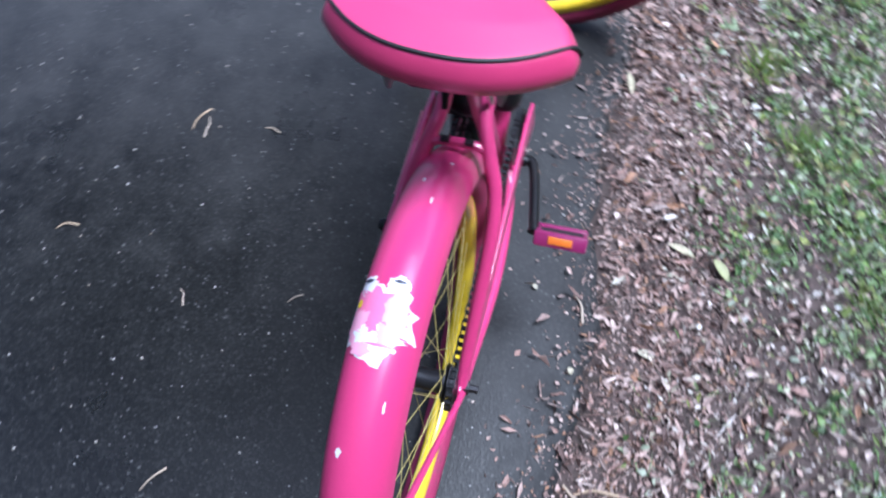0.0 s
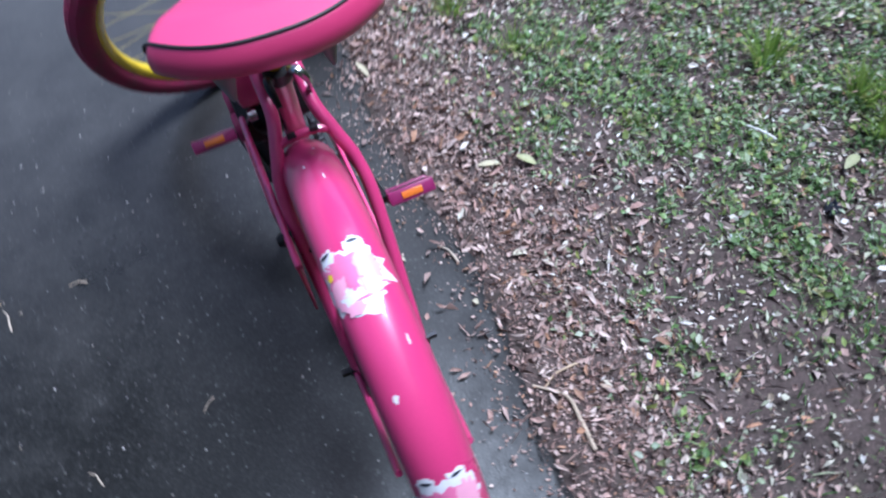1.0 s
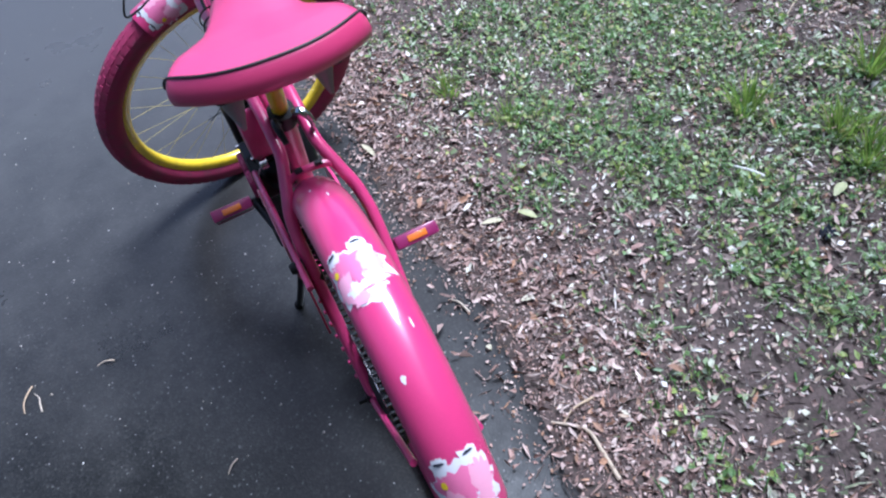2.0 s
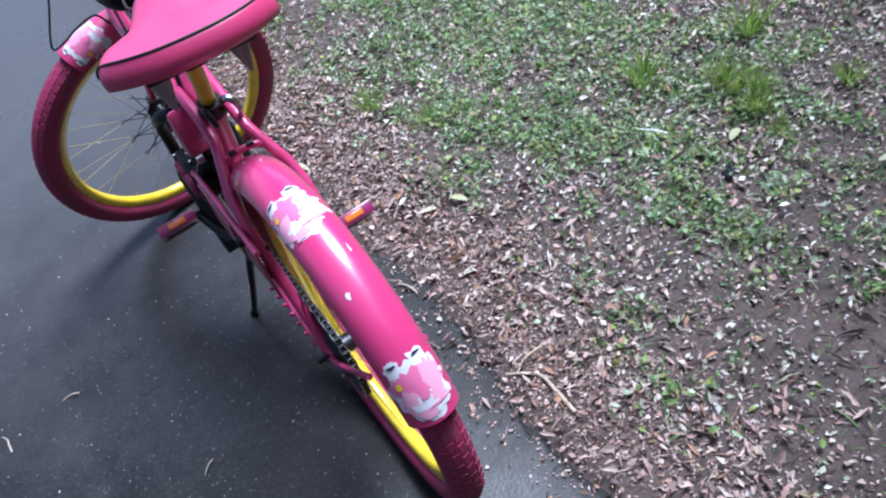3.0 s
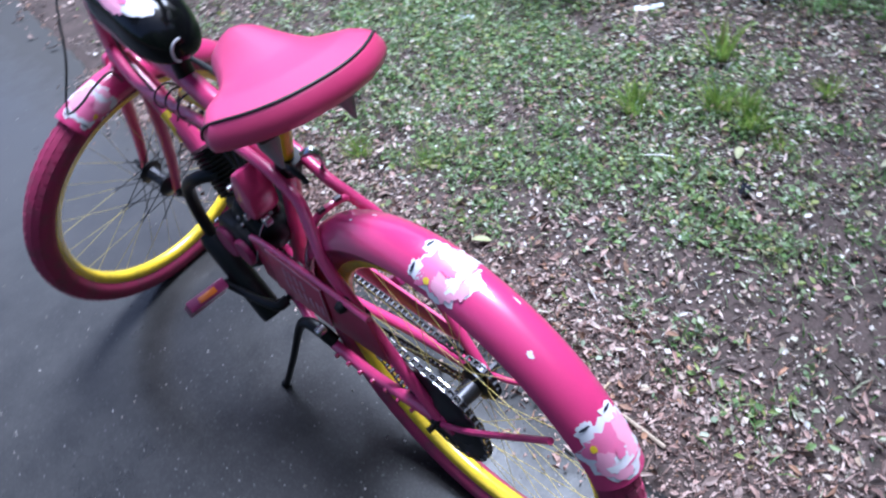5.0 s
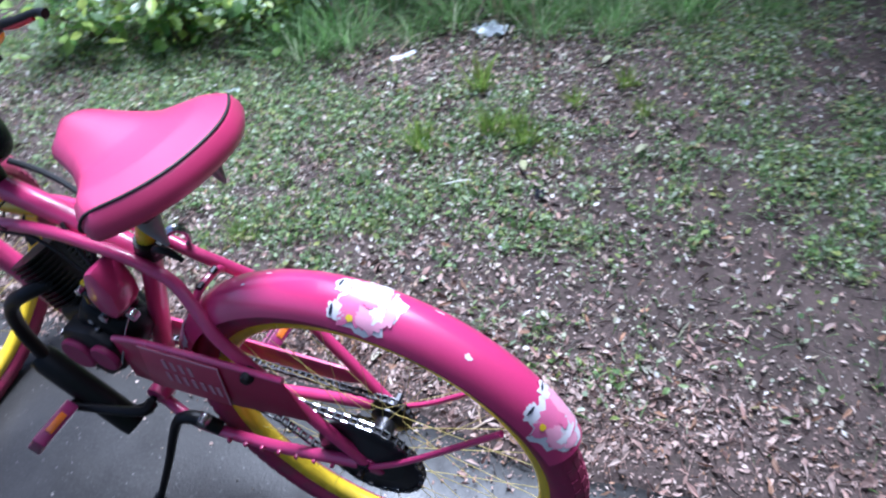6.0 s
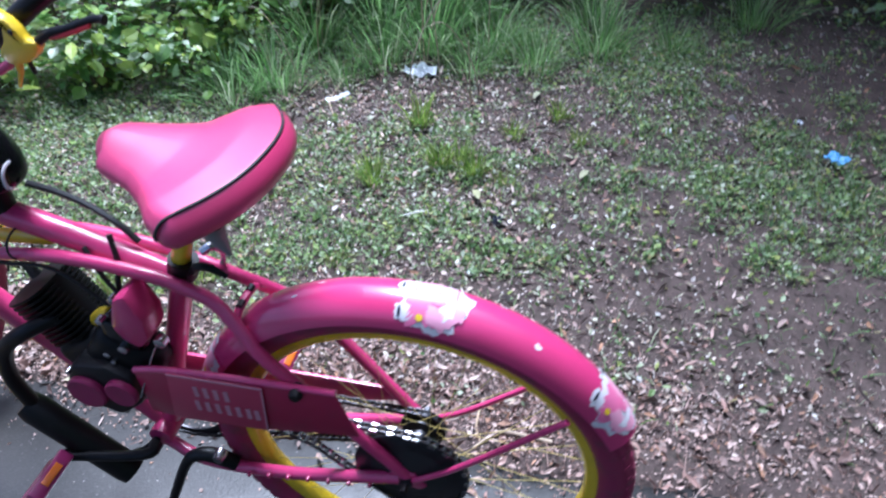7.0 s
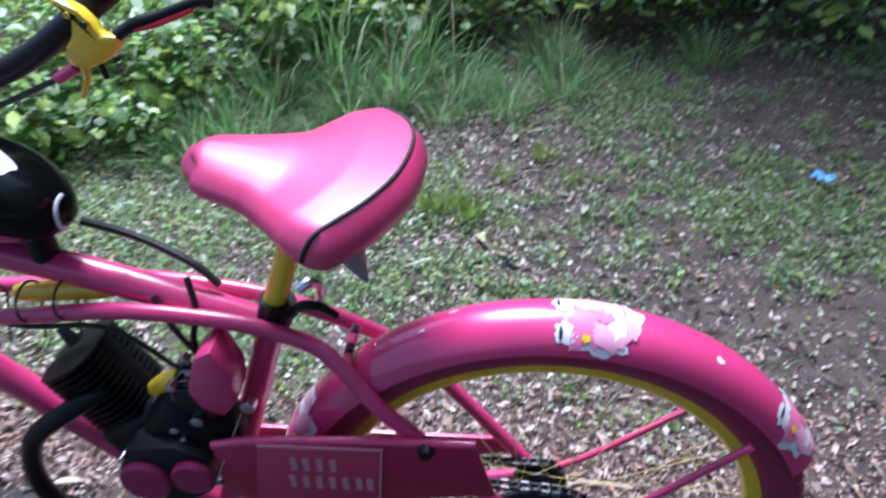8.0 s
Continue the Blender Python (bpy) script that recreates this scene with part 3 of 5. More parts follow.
def saddle_y(v, e):
    """The tail is round: its middle lies further back than its corners; the nose is round too."""
    return 0.374 - 0.172 * v - 0.053 * v ** 1.3 * (1 - abs(e) ** 2.4) - 0.016 * (1 - v) ** 8 * e * e


def saddle_z(v):
    return float(np.interp(v, [0, 0.08, 0.3, 0.55, 0.8, 1.0], [0.86, 0.868, 0.8665, 0.8655, 0.87, 0.8665]))


def build_saddle():
    nv, ne = 44, 28
    bm = bmesh.new()
    rows = []
    for i in range(nv + 1):
        v = i / nv
        h, z = saddle_half(v), saddle_z(v)
        row = []
        for k in range(ne + 1):
            e = -1 + 2 * k / ne
            drop = 0.003 + min(1, h / 0.07) ** 1.5 * (0.022 - 0.01 * v) * abs(e) ** (3.0 - 0.6 * v) + 0.004 * (1 - v) * abs(e)
            dip = 0.007 * v * (1 - e * e) * math.sin(math.pi * v)
            row.append(bm.verts.new((h * e, saddle_y(v, e), z - drop - dip)))
        rows.append(row)
    for r, s in zip(rows, rows[1:]):
        for k in range(ne):
            bm.faces.new((r[k], s[k], s[k + 1], r[k + 1]))
    loop = [rows[i][0] for i in range(nv + 1)] + rows[-1][1:] + [rows[i][-1] for i in range(nv - 1, -1, -1)] + rows[0][1:-1][::-1]
    rim_line = [v.co.copy() for v in loop]
    tail = [v.co.copy() for v in rows[-1]]
    prev = loop
    for push, down in ((0.004, 0.005), (0.01, 0.015), (0.013, 0.026), (0.011, 0.036), (0.001, 0.042), (-0.022, 0.043)):
        ring = []
        for n, c in enumerate(rim_line):
            along = rim_line[(n + 1) % len(rim_line)] - rim_line[n - 1]
            out = Vector((-along.y, along.x, 0)).normalized()
            if out.dot(Vector((c.x, c.y - 0.24, 0))) < 0:
                out = -out
            nose = min(1.0, max(0.0, (c.y - 0.325) / 0.03))
            out = (out * (1 - nose) + Vector((c.x, c.y - 0.335, 0)).normalized() * nose).normalized()
            deep = down * (0.72 + 0.28 * min(1, max(0, (0.31 - c.y) / 0.1)))
            ring.append(bm.verts.new((c.x + out.x * push, c.y + out.y * push, c.z - deep)))
        for i in range(len(ring)):
            j = (i + 1) % len(ring)
            bm.faces.new((prev[i], prev[j], ring[j], ring[i]))
        prev = ring
    bm.faces.new(prev)
    bmesh.ops.recalc_face_normals(bm, faces=bm.faces)
    cover = part("saddle", hung(bm, SADDLE), M_VINYL, bike, "padded pink vinyl saddle")
    cover.data.set_sharp_from_angle(angle=radians(80))
    first, last = tail[0], tail[-1]
    run = [first + Vector((0.001, 0.02, -0.039)), first + Vector((-0.0105, 0.017, -0.026)), first + Vector((-0.01, 0.012, -0.014)), first + Vector((-0.004, 0.005, -0.004))] + tail[1:-1:2] + [last + Vector((0.004, 0.005, -0.004)), last + Vector((0.01, 0.012, -0.014)), last + Vector((0.0105, 0.017, -0.026)), last + Vector((-0.001, 0.02, -0.039))]
    rods("piping", run, 0.002, M_RUBBER, "black piping along the saddle edge", sides=8, parent=cover, steps=3, m=SADDLE)
    part("saddle_pan", block(0.07, 0.13, 0.016, 0.006, bm=block(0.17, 0.05, 0.018, 0.006, m=SADDLE @ pose(0, 0.2, 0.813)), m=SADDLE @ pose(0, 0.26, 0.82)), M_RUBBER, cover, "black plastic underside")
    for s in (-1, 1):
        rods("saddle_rail", [(s * 0.012, 0.345, 0.835), (s * 0.02, 0.3, 0.808), (s * 0.024, 0.24, 0.804), (s * 0.05, 0.2, 0.812)], 0.0035, M_DARK, sides=8, parent=cover)
        cone = tube([(s * 0.062, 0.202, 0.812), (s * 0.062, 0.2, 0.796), (s * 0.062, 0.194, 0.777), (s * 0.062, 0.188, 0.762)], [0.016, 0.0145, 0.008, 0.0025], 14)
        part("spring_cone", cone, M_GREY, cover, "grey pointed cone under the saddle tail")
    part("saddle_bracket", block(0.05, 0.07, 0.04, 0.012, m=pose(0, 0.255, 0.803)), M_BLACK, cover)


build_saddle()

# fork, head and front axle: turned with the handlebar
FX = FRONT
for s in (-1, 1):
    rods("fork_leg", [HEAD_P + Vector((s * 0.02, 0, 0.02)), HEAD_P + Vector((s * 0.045, 0.0, -0.0)), HEAD_P - 0.08 * HEAD_D + Vector((s * 0.052, 0, 0)), HEAD_P - 0.22 * HEAD_D + Vector((s * 0.053, 0.008, 0)), FX - 0.014 * HEAD_D + Vector((s * 0.053, 0, 0))], [0.015, 0.015, 0.0145, 0.012, 0.009], m=STEER)
    part("axle_nut", hung(lathe([(0, 0.0), (0.011, 0.0), (0.011, 0.01), (0.006, 0.011), (0.006, 0.024), (0, 0.024)], 6), STEER @ Matrix.Translation(FX + Vector((s * 0.06, 0, 0))) @ Matrix.Rotation(0 if s > 0 else math.pi, 4, "Z")), M_DARK, bike, smooth=False)
rods("fork_crown", [HEAD_P - 0.015 * HEAD_D, HEAD_P + 0.02 * HEAD_D], 0.027, m=STEER)
rods("headset", [HEAD_P + 0.188 * HEAD_D, HEAD_P + 0.21 * HEAD_D], 0.023, M_STEEL, m=STEER)
rods("stem", [HEAD_P + 0.2 * HEAD_D, HEAD_P + 0.27 * HEAD_D, HEAD_P + 0.285 * HEAD_D + Vector((0, 0.03, 0.0))], 0.0125, M_BLACK, m=STEER)

# engine
eng_d = Vector((0, 0.075, 0.135)).normalized()
eng_n = Vector((0, eng_d.z, -eng_d.y))
ENG = Matrix(((1, 0, 0, 0.002), (0, eng_n.y, eng_d.y, 0.494), (0, eng_n.z, eng_d.z, 0.467), (0, 0, 0, 1)))
engine = part("engine", hung(block(0.085, 0.12, 0.11, 0.02, segments=4), ENG @ pose(0, 0, 0)), M_BLACK, bike, "small black finned two-stroke engine with pink covers")
fin = bmesh.new()
edge = [(0.05 * math.copysign(abs(math.cos(a)) ** 0.62, math.cos(a)), 0.043 * math.copysign(abs(math.sin(a)) ** 0.62, math.sin(a))) for a in (2 * math.pi * (k + 0.5) / 20 for k in range(20))]
low, top = ([fin.verts.new((x, y, z)) for x, y in edge] for z in (-0.002, 0.002))
fin.faces.new(low[::-1])
fin.faces.new(top)
for k in range(20):
    fin.faces.new((low[k], low[(k + 1) % 20], top[(k + 1) % 20], top[k]))
fin_me = bpy.data.meshes.new("fin")
fin.to_mesh(fin_me)
fin_me.materials.append(M_FIN)
for k in range(11):
    shared("fin", fin_me, ENG @ pose(0, 0.008, 0.06 + 0.0088 * k), engine)
part("cylinder", hung(tube([(0, 0, 0.04), (0, 0, 0.15)], 0.036, 20), ENG), M_FIN, engine)
part("crankcase", block(0.07, 0.115, 0.1, 0.03, m=pose(-0.03, 0.43, 0.507, 35), segments=4), M_FIN, engine, "black crankcase")
part("side_case", plate([(0.405, 0.44), (0.4, 0.5), (0.44, 0.52), (0.5, 0.512), (0.522, 0.47), (0.505, 0.425), (0.45, 0.405)], -0.082, -0.04, 0.008), M_BLACK, engine, "black side case")
for y, z, r in ((0.485, 0.461, 0.032), (0.423, 0.473, 0.026)):
    part("engine_cover", hung(lathe([(0, -0.006), (r * 0.9, -0.006), (r, -0.003), (r, 0.004), (0, 0.004)], 40), Matrix.Translation((-0.086, y, z))), M_COVER, engine, "round dark pink engine cover")
part("spark_plug", hung(tube([(0, 0, 0.16), (0, 0, 0.185)], [0.01, 0.005], 8), ENG), M_RUBBER, engine)
rods("intake", [(-0.02, 0.472, 0.556), (-0.028, 0.452, 0.575), (-0.032, 0.43, 0.586)], 0.0125, M_YELLOW, "yellow intake pipe", parent=engine)
part("carburettor", block(0.05, 0.06, 0.06, 0.01, m=pose(-0.032, 0.41, 0.565), segments=3), M_TANK, engine, "black carburettor")
part("air_filter", plate([(0.354, 0.582), (0.35, 0.617), (0.367, 0.665), (0.39, 0.652), (0.41, 0.597), (0.398, 0.567), (0.372, 0.557)], -0.068, -0.015, 0.01), M_PAINT, engine, "pink air filter cover")
for x, y, z, r in ((-0.058, 0.428, 0.6, 0.006), (-0.058, 0.41, 0.545, 0.008), (-0.06, 0.44, 0.53, 0.006), (-0.03, 0.42, 0.615, 0.007), (-0.055, 0.345, 0.57, 0.009), (-0.064, 0.452, 0.508, 0.005), (-0.064, 0.43, 0.52, 0.004), (-0.08, 0.505, 0.5, 0.004)):
    part("carburettor_screw", hung(lathe([(0, -0.008), (r, -0.006), (r, 0.006), (0, 0.008)], 10), Matrix.Translation((x, y, z))), M_STEEL, engine)
rods("exhaust_pipe", [(-0.03, 0.53, 0.56), (-0.06, 0.57, 0.55), (-0.068, 0.62, 0.51), (-0.068, 0.645, 0.44), (-0.068, 0.635, 0.37)], 0.0125, M_BLACK, "black exhaust pipe", parent=engine)
rods("muffler", [(-0.068, 0.647, 0.366), (-0.068, 0.638, 0.357), (-0.068, 0.516, 0.225), (-0.068, 0.508, 0.216)], [0.015, 0.026, 0.026, 0.02], M_BLACK, "black tubular muffler", parent=engine, steps=3)
rods("muffler_bracket", [(-0.068, 0.525, 0.245), (-0.055, 0.47, 0.27), (-0.03, 0.45, 0.285)], 0.007, M_BLACK, parent=engine, sides=8)

# tank
TANK_Y, TANK_L = 0.51, 0.223


def tank_point(v, a, lift=0.0):
    """On the tank: v from its rear end (0) to its front (1), a round it."""
    size = min(1.0, (1 - (1 - min(1, v / 0.42)) ** 2.6)) ** 0.5 * (1.0 if v < 0.7 else math.sqrt(max(0.0, 1 - 0.9 * ((v - 0.7) / 0.3) ** 2)))
    size = max(size, 0.02) + lift / 0.055
    c, q = math.cos(a), math.sin(a)
    return Vector((0.058 * size * abs(c) ** 0.8 * (1 if c > 0 else -1), TANK_Y + TANK_L * v, 0.793 + 0.062 * v + (0.062 if q > 0 else 0.034) * size * abs(q) ** 0.85 * (1 if q > 0 else -1)))


def build_tank():
    bm = bmesh.new()
    n, w = 36, 32
    rows = [[bm.verts.new(tank_point((i / n) ** 1.4, 2 * math.pi * k / w)) for k in range(w)] for i in range(n + 1)]
    for r, t in zip(rows, rows[1:]):
        for k in range(w):
            bm.faces.new((r[k], r[(k + 1) % w], t[(k + 1) % w], t[k]))
    bm.faces.new(rows[0])
    bm.faces.new(rows[-1])
    bmesh.ops.recalc_face_normals(bm, faces=bm.faces)
    body = part("fuel_tank", bm, M_TANK, bike, "glossy black teardrop fuel tank on the top tube")
    for v, a, lv, la, mat, lift, seed, label in ((0.36, 1.85, 0.2, 0.46, M_WHITE, 0.0008, 31.0, "white and pale pink patterned sticker"), (0.46, 2.3, 0.14, 0.22, M_PALE, 0.0014, 33.0, ""), (0.47, 2.08, 0.045, 0.09, M_YELLOW, 0.002, 35.0, ""), (0.38, 2.0, 0.06, 0.12, M_ROSE, 0.0017, 37.0, "")):
        bm = bmesh.new()
        prev, mid = None, bm.verts.new(tank_point(v, a, lift))
        for k in range(1, 6):
            ring = []
            for i in range(36):
                t = 2 * math.pi * i / 36
                w2 = 1 + 0.3 * noise.noise((2 * math.cos(t), 2 * math.sin(t), seed))
                ring.append(bm.verts.new(tank_point(v + lv * w2 * k / 5 * math.cos(t), a + la * w2 * k / 5 * math.sin(t), lift)))
            for i in range(36):
                bm.faces.new((prev[i], prev[(i + 1) % 36], ring[(i + 1) % 36], ring[i]) if prev else (mid, ring[i], ring[(i + 1) % 36]))
            prev = ring
        bmesh.ops.recalc_face_normals(bm, faces=bm.faces)
        part("sticker" if label else "sticker_spot", bm, mat, body, label)
    for side in (-1, 1):
        bm = bmesh.new()
        rows = []
        for k in range(25):
            v = 0.14 + 0.78 * k / 24
            wide = 0.36 * math.sin(math.pi * k / 24) ** 0.5 + 0.02
            rows.append([bm.verts.new(tank_point(v, (math.pi + 0.34 if side < 0 else -0.34) + d * wide, 0.0008)) for d in (-1, -0.5, 0, 0.5, 1)])
        for r, t in zip(rows, rows[1:]):
            for k in range(4):
                bm.faces.new((r[k], r[k + 1], t[k + 1], t[k]))
        part("tank_stripe", bm, M_PAINT, body, "dark pink flank stripe")
    tail_arc = [tank_point(0.02, math.pi * (0.5 + 0.8 * k / 16), 0.0008) for k in range(17)]
    rods("tank_arc", tail_arc, 0.0024, M_WHITE, "thin white arc round the rear end of the tank", sides=6, parent=body, steps=3)
    return body


tank = build_tank()
rods("tank_mount", [(0, 0.56, 0.72), (0, 0.56, 0.8)], 0.016, M_BLACK)
rods("tank_mount", [(0, 0.67, 0.75), (0, 0.67, 0.82)], 0.016, M_BLACK)

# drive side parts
guard = part("chain_guard", plate([(0.39, 0.43), (0.392, 0.522), (0.333, 0.534), (0.19, 0.541), (0.082, 0.543), (0.058, 0.455), (0.1, 0.45), (0.2, 0.434), (0.355, 0.427)], -0.079, -0.0755), M_GUARD_SHADED, bike, "pink sheet metal chain guard")
rods("guard_lip", [(-0.075, 0.392, 0.521), (-0.075, 0.333, 0.533), (-0.075, 0.19, 0.54), (-0.075, 0.082, 0.542)], 0.0055, M_FENDER, "glossy rolled upper edge", sides=10, parent=guard, steps=3)
sign = part("name_plate", plate([(0.334, 0.5345), (0.188, 0.5365), (0.198, 0.437), (0.351, 0.43)], -0.0825, -0.0802, 0.0008), M_SIGN, guard, "dull pink plate with worn pale bars of lettering")
for row, (z0, cells) in enumerate(((0.492, (0.295, 0.28, 0.264, 0.248)), (0.46, (0.3, 0.284, 0.268, 0.252, 0.236, 0.22, 0.207)))):
    for y0 in cells:
        part("letter_bar", plate([(y0 + 0.004, z0), (y0 + 0.004, z0 + 0.022), (y0 - 0.0035, z0 + 0.023), (y0 - 0.0035, z0 + 0.001)], -0.0835, -0.0826, 0.0), M_BAR, sign)
part("plate_edge", plate([(0.335, 0.534), (0.187, 0.536), (0.1875, 0.533), (0.334, 0.531)], -0.0838, -0.0826, 0.0), M_BAR, sign)
part("plate_edge", plate([(0.1905, 0.53), (0.188, 0.53), (0.1965, 0.44), (0.199, 0.44)], -0.0838, -0.0826, 0.0), M_BAR, sign)
part("guard_bolt", hung(lathe([(0, -0.01), (0.007, -0.01), (0.01, -0.004), (0.01, 0.012), (0, 0.012)], 10), Matrix.Translation((-0.08, 0.138, 0.535))), M_BLACK, guard)
part("chain_guard", plate([(0.52, 0.3), (0.5, 0.385), (0.44, 0.405), (0.06, 0.4), (0.03, 0.375), (0.1, 0.36), (0.38, 0.35)], 0.054, 0.06), M_PAINT, bike, "pink sheet metal chain guard")

SPR = Vector((-0.045, 0, 0.337))
bm = lathe([(0, -0.004), (0.085, -0.004), (0.088, -0.002), (0.088, 0.002), (0.085, 0.004), (0, 0.004)], 60)
sprocket = part("sprocket", hung(bm, Matrix.Translation(SPR)), M_DARK, bike, "black rear sprocket")
bm = lathe([(0, -0.012), (0.03, -0.012), (0.045, -0.006), (0.06, -0.004), (0.06, 0.004), (0, 0.01)], 40)
part("sprocket_clamp", hung(bm, Matrix.Translation(SPR)), M_RUBBER, sprocket)


def build_chain(x, c1, r1, c2, r2, label, via=(), bright=True):
    """A roller chain round two sprockets at (y, z)."""
    c1, c2 = Vector((0, *c1)), Vector((0, *c2))
    d = c2 - c1
    base = math.atan2(d.z, d.y)
    open_angle = math.acos((r1 - r2) / d.length)
    pts = []
    def at(c, r, a):
        return Vector((x, c.y + r * math.cos(a), c.z + r * math.sin(a)))
    for k in range(25):
        a = base + open_angle + (2 * math.pi - 2 * open_angle) * k / 24
        pts.append(at(c1, r1, a))
    pts += [Vector((x, y, z)) for y, z in via]
    for k in range(13):
        a = base - open_angle + 2 * open_angle * k / 12
        pts.append(at(c2, r2, a))
    pts.append(pts[0])
    cum = np.r_[0, np.cumsum([(b - a).length for a, b in zip(pts, pts[1:])])]
    count = int(cum[-1] / 0.0127)
    def along(t):
        t %= cum[-1]
        k = int(np.searchsorted(cum, t, side="right")) - 1
        k = min(k, len(pts) - 2)
        return pts[k].lerp(pts[k + 1], (t - cum[k]) / max(1e-9, cum[k + 1] - cum[k]))
    step = cum[-1] / count
    bm = bmesh.new()
    for k in range(count):
        b = bmesh.new()
        bmesh.ops.create_cone(b, segments=8, radius1=0.0037, radius2=0.0037, depth=0.0105, cap_ends=True, matrix=Matrix.Translation(along(k * step)) @ Matrix.Rotation(math.pi / 2, 4, "Y"))
        merge(bm, b)
    chain = part("chain", bm, M_DARK, bike, label)
    link = block(0.0016, 0.0175, 0.0082, 0.0, m=pose(-0.004, 0, 0))
    merge(link, block(0.0016, 0.0175, 0.0082, 0.0, m=pose(0.004, 0, 0)))
    bmesh.ops.bevel(link, geom=[e for e in link.edges if abs((e.verts[0].co - e.verts[1].co).x) > 0.001], offset=0.0036, segments=2, affect="EDGES")
    mes = []
    for mat, wide in ((M_STEEL if bright else M_DARK, 1.3), (M_DARK, 1.1)):
        me = bpy.data.meshes.new("link")
        b = link.copy()
        b.transform(Matrix.Diagonal((wide, 1, 0.9 if bright else 1, 1)))
        b.to_mesh(me)
        b.free()
        me.materials.append(mat)
        mes.append(me)
    link.free()
    for k in range(count):
        p, q = along(k * step), along((k + 1) * step)
        dd = q - p
        shared("link", mes[k % 2], Matrix.Translation((p + q) / 2) @ Matrix.Rotation(math.atan2(dd.z, dd.y), 4, "X"), chain)


build_chain(-0.045, (0, 0.337), 0.09, (0.405, 0.44), 0.028, "bright roller chain of the engine drive", via=((0.085, 0.3), (0.15, 0.365), (0.22, 0.402)))
build_chain(0.037, (0, 0.337), 0.036, (0.446, 0.287), 0.088, "oily roller chain of the pedal drive", bright=False)
part("chainring", hung(lathe([(0.075, -0.0015), (0.09, -0.0015), (0.09, 0.0015), (0.075, 0.0015)], 60, closed=True), Matrix.Translation((0.037, 0.446, 0.287))), M_DARK, bike)
part("freewheel", hung(lathe([(0, -0.004), (0.036, -0.003), (0.036, 0.003), (0.02, 0.008), (0, 0.008)], 36), Matrix.Translation((0.037, 0, 0.337))), M_DARK, bike)


def build_pedal(x, y, z, s):
    arm = rods("crank_arm", [(s * 0.05, 0.446, 0.287), (s * 0.075, 0.455 if y > 0.446 else 0.437, 0.288), (s * 0.098, y - 0.02 if y > 0.446 else y + 0.02, z), (s * 0.1, y, z)], [0.012, 0.009, 0.0085, 0.011], M_BLACK, "black crank arm", sides=10, steps=5)
    p = pose(x, y, z, -48, 0, 0)
    pedal = part("pedal", hung(block(0.08, 0.026, 0.022, 0.006), p), M_RUBBER, bike, "magenta plastic pedal with orange reflectors")
    for d in (-1, 1):
        part("pedal_cage", hung(block(0.088, 0.014, 0.026, 0.004, m=pose(0, d * 0.028, 0)), p), M_PURPLE, pedal)
        part("pedal_reflector", hung(block(0.04, 0.003, 0.013, 0.001, m=pose(0, d * 0.0355, 0)), p), M_ORANGE, pedal, "orange reflector")
        part("pedal_end", hung(block(0.011, 0.064, 0.022, 0.004, m=pose(d * 0.0385, 0, 0)), p), M_PURPLE, pedal)


build_pedal(-0.15, 0.593, 0.283, -1)
build_pedal(0.148, 0.3, 0.296, 1)

rods("kickstand", [(-0.048, 0.305, 0.268), (-0.054, 0.33, 0.29), (-0.06, 0.36, 0.295), (-0.068, 0.388, 0.268), (-0.09, 0.445, 0.14), (-0.111, 0.5, 0.022), (-0.114, 0.509, 0.006)], [0.013, 0.014, 0.012, 0.0095, 0.008, 0.0075, 0.012], M_BLACK, "black kickstand", sides=10)
part("kickstand_bolt", hung(lathe([(0, -0.008), (0.009, -0.008), (0.011, 0), (0.011, 0.01), (0, 0.01)], 12), Matrix.Translation((-0.06, 0.322, 0.3))), M_STEEL, bike)

